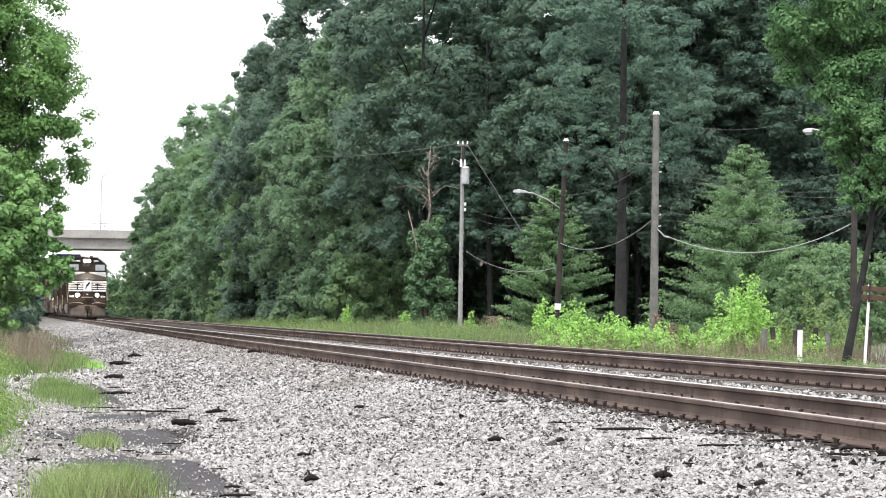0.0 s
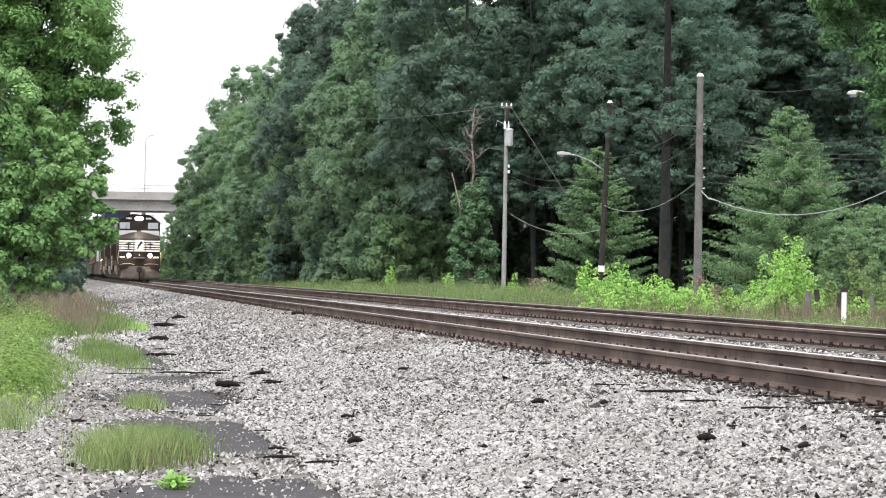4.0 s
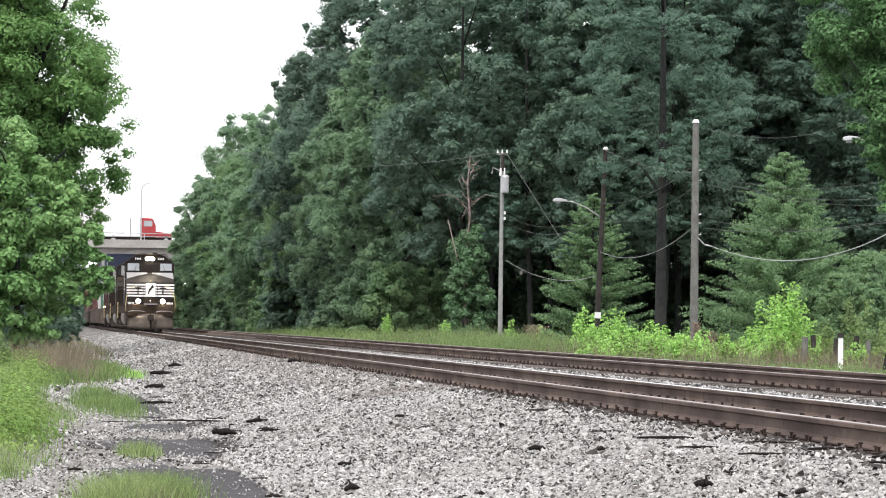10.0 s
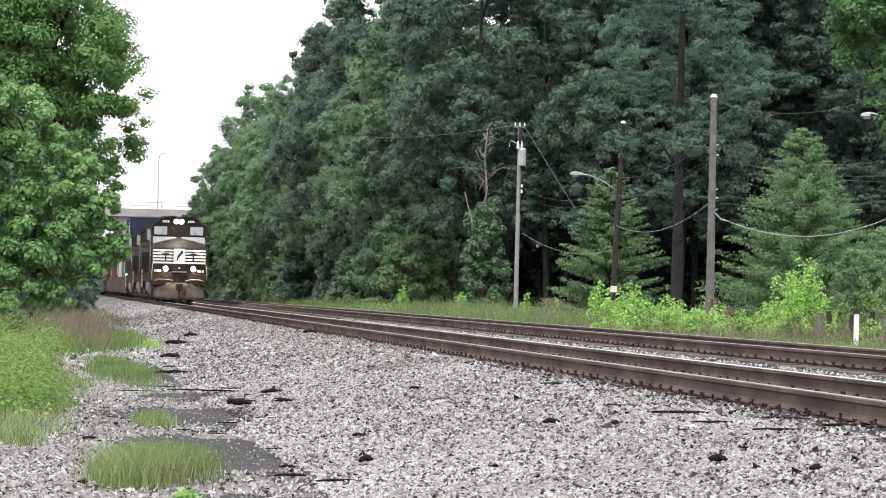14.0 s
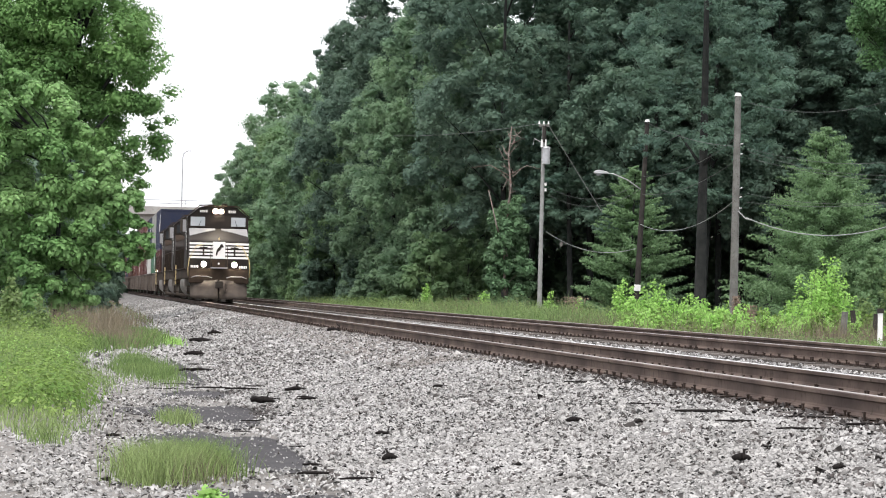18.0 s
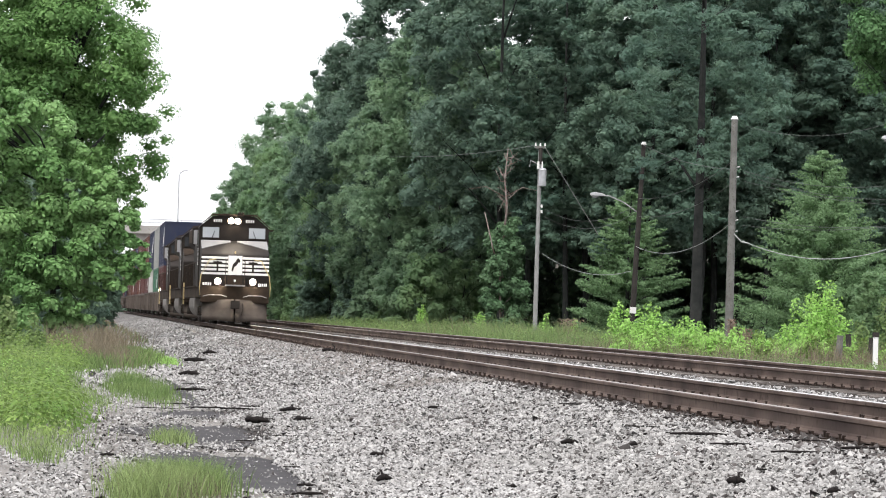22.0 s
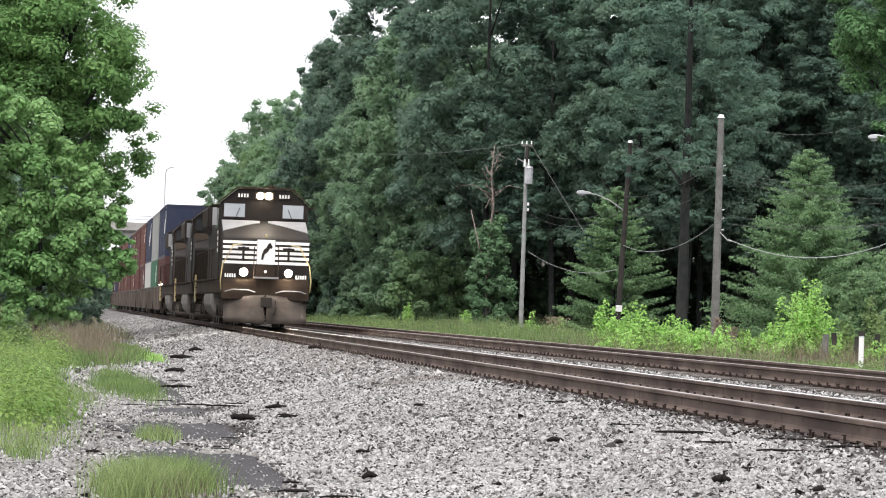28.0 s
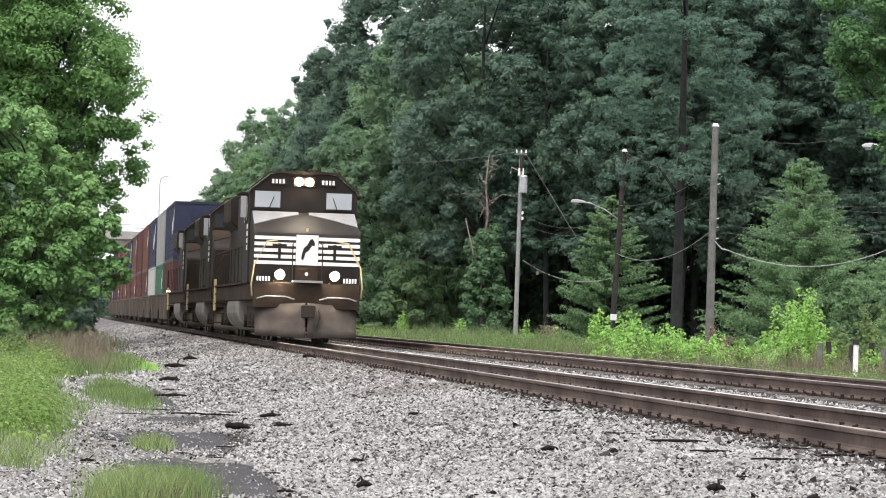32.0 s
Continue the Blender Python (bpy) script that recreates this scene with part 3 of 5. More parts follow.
# left of the tracks: a large oak and a bright broad-leaved small tree in front of it
def side_tree(seed, name, label, blobs, n, size, lm, height, trunk, k, lean=0.0, core=0.0):
    rs = np.random.RandomState(seed)
    sub = []
    for x, y, z, r in blobs:
        for j in range(k):
            d = rs.normal(0, 1, 3)
            d /= np.linalg.norm(d)
            q = r * rs.uniform(0.7, 1.0)
            sub.append((x + d[0] * q, y + d[1] * q, z + d[2] * q * 0.85, r * rs.uniform(0.16, 0.34)))
    t = thing(name, label, "tree")
    part("trunk", limbs(G(), rs, height, trunk, sub, 0, lean), M_BARK, t, smooth=True)
    for i in rs.choice(len(sub), 26, replace=False):
        b = Vector(sub[i][:3])
        q = max(0.28, min(0.8, b.z / height - 0.16))
        base = Vector((lean * height * q, 0, height * q * 0.93))
        part("limb", G().tube([base, (base + b) / 2 + Vector((0, 0, 0.05 * height * rs.uniform(0, 1))), b], trunk * 0.3, trunk * 0.05, 5), M_BARK, t, smooth=True)
    P, F = clump_crown(rs, sub, n, size, 0.7, 0.6, core=core)
    ob = new("crown", np_mesh("crown", P, F, lm))
    ob.parent = t
    return t


oak = side_tree(70, "oak_tree", "large dark green oak overhanging the railway bank",
                [(0, 0, 11.5, 3.2), (1.8, -0.5, 9.7, 2.2), (1.9, 0, 7.5, 1.9), (-2.5, 0, 9, 3.0), (-0.1, 0.5, 13.2, 2.6), (-2.6, 0, 13.5, 3.2), (0.2, -0.3, 6.0, 1.9),
                 (1.8, 0, 5.5, 1.1), (-3.4, 0.5, 6, 2.4), (-0.5, 0.5, 16, 3.0), (-4.5, 0, 11, 3), (-0.6, 1, 8.3, 2.4), (-2, 1, 11, 3), (-1.5, 0.5, 3.6, 1.8)], 130000, 0.078, M_OAK,
                15, 0.4, 44, core=0.5)
spot(oak, -17.8, 125, 0.1)
bush = side_tree(71, "sycamore_sapling", "bright green broad-leaved young tree on the bank",
                 [(-3, 0, 8.0, 1.4), (-1.9, 0, 7.4, 1.2), (-0.6, 0, 6.3, 1.2), (0.2, 0, 5.5, 1.0), (0.8, -0.2, 4.5, 1.0), (1.35, -0.2, 3.5, 0.85), (1.2, -0.2, 2.2, 0.9),
                  (0.2, 0, 3.2, 1.6), (-1.2, 0, 4.5, 1.8), (-2.5, 0, 5.5, 2.0), (-2.8, 0, 3.0, 2.0), (-0.5, -0.2, 1.6, 1.3), (-4.5, 0, 6.5, 1.8), (-4.6, 0, 4.0, 2.0),
                  (-4.5, 0, 8.5, 1.4), (0.9, -0.3, 1.3, 0.7), (2.25, -0.3, 3.0, 0.6), (1.9, -0.3, 2.3, 0.6), (1.9, -0.2, 3.8, 0.7), (1.3, 0, 5.1, 0.7), (2.5, -0.3, 2.6, 0.5)], 120000, 0.078, M_BUSH, 7.0, 0.14, 26, core=0.4)
spot(bush, -14.0, 95, 0.1)

# right: leaning street tree whose crown hangs into view
rtree = side_tree(72, "leaning_tree", "leaning tree with a dark trunk and hanging leafy boughs",
                  [(1.8, 0, 9.5, 2.4), (-0.7, 0, 9.2, 1.6), (1.0, -0.3, 6.6, 1.4), (0.6, 0, 5.3, 0.8), (2.6, 0, 6.8, 1.8), (0.6, 0, 8, 1.6), (-1.3, -0.2, 10.6, 1.6), (0.6, 0, 11, 2),
                   (1.5, 0, 4.9, 0.8), (-1.5, 0, 9.4, 1.0), (-0.2, 0, 7.4, 1.1), (0.1, -0.2, 6.2, 0.8), (0.4, -0.2, 5.0, 0.7), (-0.6, -0.2, 6.7, 0.6)], 82000, 0.06, M_BUSH2, 8, 0.17, 30, 0.13, core=0.45)
spot(rtree, 11.75, 92, 0.2)

# undergrowth behind the bank and low trees beyond the bridge
rs = np.random.RandomState(17)
for x, y, k, sc in ((-18, 116, "s1", 1.2), (-20.5, 122, "s0", 1.3), (-19.5, 135, "c0", 0.55), (-24, 140, "c0", 0.7), (-27, 150, "c1", 0.8),
                    (-24, 165, "s1", 1.4), (-29, 190, "c0", 0.7), (-33, 215, "c0", 0.7), (-30, 175, "s0", 1.5), (-37, 245, "c1", 0.6), (-42, 275, "c0", 0.6),
                    (-17.5, 105, "s1", 0.9), (-20, 108, "s2", 1.2), (-22.5, 128, "c1", 0.6)):
    copy_thing(protos[k], pose(x, y, 0.1, 0, 0, rs.uniform(0, 360))).scale = (sc, sc, sc)
for i in range(32):
    sc = rs.uniform(1.0, 1.5)
    copy_thing(protos["s%d" % (i % 3)], pose(-64 + 1.2 * i + rs.uniform(-1, 1), 405 + rs.uniform(-15, 25), 0.0, 0, 0, rs.uniform(0, 360))).scale = (sc, sc, sc)

# low growth deep in the wood
for x, y, sc in ((17.5, 150, 0.8), (19.5, 158, 1.0), (21.5, 168, 1.1), (23.5, 178, 1.1)):
    copy_thing(protos["s2"], pose(x, y, 0.1, 0, 0, rs.uniform(0, 360))).scale = (sc, sc, sc)
for i in range(16):
    sc = rs.uniform(1.0, 1.4)
    copy_thing(protos["s%d" % (i % 2)], pose(-3 + 1.9 * i + rs.uniform(-0.5, 0.5), 222 + rs.uniform(-5, 7), 0.05, 0, 0, rs.uniform(0, 360))).scale = (sc, sc, sc)

# bright saplings on the far side of the tracks
def sapling(seed, h, r, x, y, lm=None):
    """Several upright shoots from one root, each with large leaves in loose whorls up to its tip."""
    rs = np.random.RandomState(seed)
    t = thing("bright_sapling", "bright yellow-green broad-leaved sapling among weeds", "sapling", "saplings beside the tracks")
    C, N = [], []
    for j in range(int(3 + 4.5 * r)):
        a, q = rs.uniform(0, 6.283), 0.0 if j == 0 else r * rs.uniform(0.3, 0.9)
        top = h * 1.12 * (1 - 0.62 * q / r) * rs.uniform(0.85, 1.05)
        base, tip = Vector((0.12 * q * math.cos(a), 0.12 * q * math.sin(a), -0.05)), Vector((q * math.cos(a), q * math.sin(a), top))
        bow = base.lerp(tip, 0.5) + Vector((0.16 * q * math.cos(a), 0.16 * q * math.sin(a), -0.04 * top))
        part("stem", G().tube([base, bow, tip], 0.014, 0.006, 5), M_WEED, t)
        for k in range(int(95 * top + 8)):
            f = rs.uniform(0.08, 1.0)
            c = base.lerp(bow, f * 2) if f < 0.5 else bow.lerp(tip, f * 2 - 1)
            b = rs.uniform(0, 6.283)
            w = (0.06 + 0.17 * r + 0.3 * r * (1 - f)) * math.sqrt(rs.uniform(0.05, 1.0))
            C.append((c.x + w * math.cos(b), c.y + w * math.sin(b), c.z + rs.normal(0, 0.03) + 0.05))
            N.append((0.6 * math.cos(b), 0.6 * math.sin(b) - 0.15, 0.7))
    V, F = leaves_np(rs, np.array(C), np.array(N), 0.06, 0.4, 0.68)
    o = new("leaves", np_mesh("leaves", V, F, lm or M_SAPLING))
    o.parent = t
    spot(t, x, y, 0.2)


for i, (x, y, h, r) in enumerate([(3.4, 115, 1.35, 0.45), (3.7, 116, 1.85, 0.5), (3.95, 114, 1.5, 0.45), (4.4, 115, 1.4, 0.5), (4.75, 116, 1.85, 0.5), (5.05, 115, 1.6, 0.5), (5.45, 114, 1.3, 0.5),
                                  (5.9, 115, 1.1, 0.5), (6.3, 114, 1.2, 0.5), (6.6, 115, 1.25, 0.45), (7.0, 114, 0.95, 0.5), (7.4, 115, 1.15, 0.45), (7.75, 114, 0.95, 0.5), (8.1, 115, 1.05, 0.45),
                                  (8.55, 112, 0.95, 0.5), (10.6, 112, 2.9, 1.1), (9.9, 113, 1.9, 0.8), (11.4, 113, 1.9, 0.8), (1.35, 150, 1.3, 0.5), (2.7, 150, 1.15, 0.4),
                                  (-2.0, 165, 1.4, 0.6), (4.2, 120, 1.1, 0.6), (6.0, 113, 1.3, 0.6), (6.9, 112, 0.95, 0.5), (5.2, 114, 1.1, 0.5), (10.2, 111, 2.2, 0.9), (11.0, 112, 2.4, 0.9), (9.1, 111, 0.8, 0.45), (-5.8, 195, 1.9, 0.7)]):
    sapling(80 + i, h, r, x, y)
for i, (x, y, h, r) in enumerate([(-13.3, 82, 1.3, 0.45), (-12.9, 84, 1.0, 0.35), (-13.6, 80, 1.1, 0.4), (-14.0, 83, 1.4, 0.5)]):
    sapling(120 + i, h, r, x, y, M_WEED)
for i, (x, y, h, r) in enumerate([(12.9, 112, 2.1, 0.9), (13.7, 113, 2.3, 0.9), (14.4, 111, 1.6, 0.8), (12.3, 114, 1.5, 0.7)]):
    sapling(110 + i, h, r, x, y, M_WEED)


rs = np.random.RandomState(41)
for i in range(22):  # low leafy growth right behind the far rail
    sapling(140 + i, rs.uniform(0.6, 1.05), rs.uniform(0.45, 0.65), 3.2 + 0.47 * i + rs.uniform(-0.15, 0.15), rs.uniform(97, 107), M_SAPLING if i % 2 == 0 else M_LUSH)
for i in range(20):
    sapling(170 + i, rs.uniform(0.55, 0.95), rs.uniform(0.45, 0.65), 3.4 + 0.33 * i + rs.uniform(-0.12, 0.12), rs.uniform(99, 105), M_SAPLING if i % 3 else M_LUSH)


# ---- grass and weeds ----
def blades(name, label, rs, x, y, z, length, width, m, category="grass", bend=0.35):
    """Tapered blades, each bent once, at arrays of places."""
    n = len(x)
    base = np.stack([x, y, z], 1)
    a = rs.uniform(0, 6.283, n)
    side = np.stack([np.cos(a), np.sin(a), np.zeros(n)], 1)
    lean = rs.normal(0, bend, (n, 2))
    L = length * rs.uniform(0.5, 1.2, n)
    up = np.stack([lean[:, 0] * 0.4 * L, lean[:, 1] * 0.4 * L, 0.6 * L], 1)
    tip = np.stack([lean[:, 0] * L, lean[:, 1] * L, L], 1)
    w = width * rs.uniform(0.6, 1.3, (n, 1))
    P = np.stack([base - side * w, base + side * w, base + up + side * w * 0.7, base + tip, base + up - side * w * 0.7], 1).reshape(-1, 3)
    F = (np.arange(n)[:, None, None] * 5 + np.array([(0, 1, 2), (0, 2, 4), (4, 2, 3)])[None]).reshape(-1, 3)
    return tagged(new(name, np_mesh(name, P, F, m)), label, category, kind="stuff")


def patch(rs, n, u, v, su, sv):
    """Places in a soft-edged oval on the ground round (u, v) of the track's plan."""
    k = rs.randint(0, 7, n)
    cu, cv = rs.uniform(-0.75, 0.75, 7) * su, rs.uniform(-0.75, 0.75, 7) * sv
    cu[0], cv[0] = 0, 0
    uu, vv = rs.normal(u + cu[k], su * 0.3, n), rs.normal(v + cv[k], sv * 0.3, n)
    P = uv_np(uu, vv, bed_z(uu) - 0.02 + np.clip((-7 - uu) * 0.05, 0, 0.35))
    return P[:, 0], P[:, 1], P[:, 2]


def grass_patch(seed, n, u, v, su, sv, length, width, m, name="grass_tuft", label="tuft of green grass growing in the gravel"):
    rs = np.random.RandomState(seed)
    return blades(name, label, rs, *patch(rs, n, u, v, su, sv), length, width, m)


grass_patch(1, 6500, -6.2, 26.2, 0.44, 0.9, 0.29, 0.0032, M_GRASS)
grass_patch(11, 240, -6.2, 26.2, 0.46, 1.0, 0.26, 0.003, M_STRAW)
grass_patch(2, 420, -5.9, 36.4, 0.22, 0.9, 0.18, 0.005, M_GRASS)
grass_patch(3, 3800, -5.95, 57, 0.6, 9.5, 0.19, 0.006, M_BANK)
grass_patch(4, 1900, -4.85, 84, 0.42, 7.5, 0.15, 0.012, M_SAPLING, label="patch of short bright green grass beside the gravel")
grass_patch(5, 900, -6.9, 52, 0.5, 6, 0.14, 0.006, M_GRASS)
grass_patch(6, 6000, -5.9, 82, 0.9, 11, 0.36, 0.012, M_BANK, "weed_patch", "patch of low green weeds on the bank")
grass_patch(7, 2000, -6.5, 92, 1.2, 5, 0.9, 0.007, M_STRAW, "dry_weeds", "stand of dry brown weeds below the trees")
grass_patch(12, 1600, -6.2, 80, 0.8, 6, 0.55, 0.007, M_STRAW, "dry_weeds", "stand of dry brown weeds below the trees")
grass_patch(8, 300, -7.35, 32, 0.25, 1.5, 0.2, 0.005, M_GRASS)
rs = np.random.RandomState(9)
for k, (n, v0, v1, lo, hi, L, w, m) in enumerate([(9000, 33, 60, -11, -6.9, 0.17, 0.006, M_GRASS), (9000, 58, 110, -14, -6.9, 0.32, 0.01, M_WEED),
                                                  (1500, 40, 100, -13, -7.2, 0.45, 0.009, M_GRASS)]):
    uu = lo + (hi - lo) * np.sqrt(rs.uniform(0, 1, n)) + rs.normal(0, 0.12, n)
    vv = rs.uniform(v0, v1, n)
    P = uv_np(uu, vv, bed_z(uu) - 0.03 + np.clip((-7 - uu) * 0.05, 0, 0.35))
    blades("weed_bank", "lush green grass and weeds on the bank", rs, P[:, 0], P[:, 1], P[:, 2], L, w, m)
for k, (nb, n, v0, v1, lo, hi, hmax, m) in enumerate([(110, 26000, 34, 72, -10.5, -7.15, 0.6, M_LUSH), (130, 23000, 66, 108, -14.5, -7.0, 1.0, M_LUSH),
                                                      (50, 9000, 36, 104, -12, -7.3, 0.5, M_SAPLING)]):
    uu = hi - (hi - lo) * rs.uniform(0, 1, nb) ** 1.4
    vv = rs.uniform(v0, v1, nb)
    h = rs.uniform(0.4, 1.0, nb) * hmax
    P = uv_np(uu, vv, bed_z(uu) + np.clip((-7 - uu) * 0.05, 0, 0.35) + h * 0.25)
    V, F = clump_crown(rs, np.column_stack([P, rs.uniform(0.3, 0.75, nb)]), n, 0.032, 0.9 * hmax, 0.4)
    V = V[np.repeat(V.reshape(-1, 4, 3)[:, :, 2].min(1) > 0.0, 4)]
    tagged(new("leafy_weeds", np_mesh("leafy_weeds", V, np.arange(len(V)).reshape(-1, 4), m)), "mounds of leafy green weeds on the bank", "weeds", kind="stuff")
# dry growth along the bank farther up the line
for n, L, w, m in ((1800, 0.5, 0.014, M_STRAW), (1500, 0.4, 0.016, M_BANK)):
    uu, vv = -4.3 - 6 * rs.uniform(0, 1, n) ** 1.2, rs.uniform(112, 290, n)
    P = uv_np(uu, vv, bed_z(uu) - 0.02)
    blades("verge_weeds", "dry weeds on the bank farther up the line", rs, P[:, 0], P[:, 1], P[:, 2], L, w, m)
# verge beyond the far track: uneven weeds, leafy low down, with dry stalks among them
def tufts(u, v, k=1.0):
    """Uneven growth over the verge, from nothing to 1."""
    return np.clip(0.5 + 0.3 * np.sin(u * 2.1 * k + v * 0.63) * np.sin(v * 0.31 * k + 1.3) + 0.3 * np.sin(u * 0.9 + v * 1.7 * k + 2.0), 0.12, 1.0)


for k, (n, v0, v1, lo, hi, L, w, m) in enumerate([(15000, 104, 240, 8.6, 14, 0.95, 0.012, M_BANK), (9000, 60, 108, 8.6, 17, 0.3, 0.009, M_BANK), (5000, 96, 250, 9.5, 30, 0.8, 0.012, M_WEED),
                                                  (4200, 100, 230, 8.8, 16, 0.95, 0.007, M_STRAW), (900, 134, 150, 8.8, 14, 1.15, 0.008, M_PINKDRY), (6000, 108, 150, 8.6, 12.5, 1.25, 0.008, M_WEED), (2500, 88, 108, 8.6, 15, 0.9, 0.006, M_STRAW), (2200, 93, 101, 15, 20, 0.85, 0.007, M_STRAW)]):
    vv = rs.uniform(v0, v1, n)
    uu = rs.uniform(lo, hi, n)
    P = uv_np(uu, vv, np.full(n, 0.17))
    blades("verge_weeds", "tall pale green weeds on the verge beyond the tracks", rs, P[:, 0], P[:, 1], P[:, 2], L * (0.35 + 0.75 * tufts(uu, vv)), w, m)

for n, v0, v1, hmax, size, m in ((36000, 106, 215, 1.0, 0.05, M_BANK), (26000, 84, 112, 0.42, 0.038, M_BANK)):
    vv = rs.uniform(v0, v1, n)
    uu = 8.7 + rs.uniform(0, 1, n) ** 1.5 * 8
    g = tufts(uu, vv, 0.8)
    P = uv_np(uu, vv, 0.2 + rs.uniform(0, 1, len(uu)) * g * hmax)
    V, F = leaves_np(rs, P, np.tile([0, -0.3, 0.8], (len(uu), 1)), size, 0.35)
    tagged(new("leafy_weeds", np_mesh("leafy_weeds", V, F, m)), "tall leafy weeds on the verge beyond the tracks", "weeds", kind="stuff")


def dry_shrub(seed, x, y, h, r):
    """A small dead bush: thin reddish twigs from one root."""
    q = np.random.RandomState(seed)
    t = thing("dead_shrub", "small dead reddish-brown bush in the weeds", "shrub", m=pose(x, y, 0.15))
    for k in range(16):
        a, d = q.uniform(0, 6.283), r * q.uniform(0.1, 1.0)
        tip = Vector((d * math.cos(a), d * math.sin(a), h * q.uniform(0.6, 1.05)))
        part("twig", G().tube([(0, 0, -0.1), tip * 0.5 + Vector((0, 0, 0.1)), tip], 0.02, 0.005, 4), M_PINKDRY, t)
    n = 420
    c = np.stack([q.normal(0, r * 0.45, n), q.normal(0, r * 0.45, n), h * q.uniform(0.2, 1.0, n)], 1)
    V, F = leaves_np(q, c, np.tile([0, -0.4, 0.6], (n, 1)), 0.06, 0.5, 0.4)
    o = new("dead_leaves", np_mesh("dead_leaves", V, F, M_PINKDRY))
    o.parent = t


dry_shrub(3, 9.9, 138, 1.1, 0.35)
dry_shrub(4, 9.35, 139, 1.5, 0.2)
dry_shrub(5, 2.3, 146, 1.3, 0.6)


# ---- mud, debris ----
MUDS = [(-5.4, 38.9, 0.98, 3.1), (-5.65, 30.9, 0.78, 3.3), (-5.0, 57, 0.5, 8.5), (-5.2, 45.6, 0.7, 1.4), (-5.7, 22.6, 0.85, 1.7), (-5.4, 28.4, 0.5, 1.3)]

def flat_patch(name, label, seed, u, v, su, sv, m, z=0.012, h=0.02):
    rs = np.random.RandomState(seed)
    n = 40
    rim = []
    for i in range(n):
        a = 6.28318 * i / n
        k = 1 + 0.16 * math.sin(3 * a + seed) + 0.1 * math.sin(7 * a + 2 * seed) + rs.uniform(-0.08, 0.08)
        rim.append((u + su * k * math.cos(a), v + sv * k * math.sin(a)))
    ob = part(name, G().prism(rim, -0.3, z, "z"), m)
    ob.matrix_world = TRACK
    return tagged(ob, label, "mud", "mud patches in the gravel", "structure")


for i, (u, v, su, sv) in enumerate([*MUDS]):
    flat_patch("mud_patch", "dark grey patch of damp silt in the gravel", i, u, v, su, sv, M_MUD, -0.016 + 0.002 * i)
rs = np.random.RandomState(31)


def driftwood(x, y, l, w, a, stub):
    """A broken, bent stick or chunk of half length l and half thickness w."""
    u = (x - 7.1) * math.cos(TH) + y * math.sin(TH)
    pts, n = [], 7
    for i in range(n):
        t = i / (n - 1) * 2 - 1
        pts.append((t * l, rs.uniform(-0.3, 0.3) * w, w * 0.6 * (1 - t * t) + rs.uniform(-0.25, 0.25) * w))
    g = G()
    g.tube(pts[:4], w * 0.6, w, 7)
    g.tube(pts[3:], w, w * 0.35, 7)
    for k in range(stub):
        p = Vector(pts[rs.randint(2, 6)])
        g.tube([p, p + Vector((rs.uniform(-1, 1) * l * 0.3, 0.03, w * 1.6)), p + Vector((rs.uniform(-1, 1) * l * 0.5, 0.05, w * rs.uniform(1.5, 3)))], w * 0.4, w * 0.15, 5)
    ob = part("driftwood", g, M_DARKWOOD, smooth=True)
    ob.matrix_world = pose(x, y, float(bed_z(u)) + w * 0.5 + 0.015, 0, 0, a)
    tagged(ob, "dark broken piece of wood on the gravel", "wood debris", "wood debris")


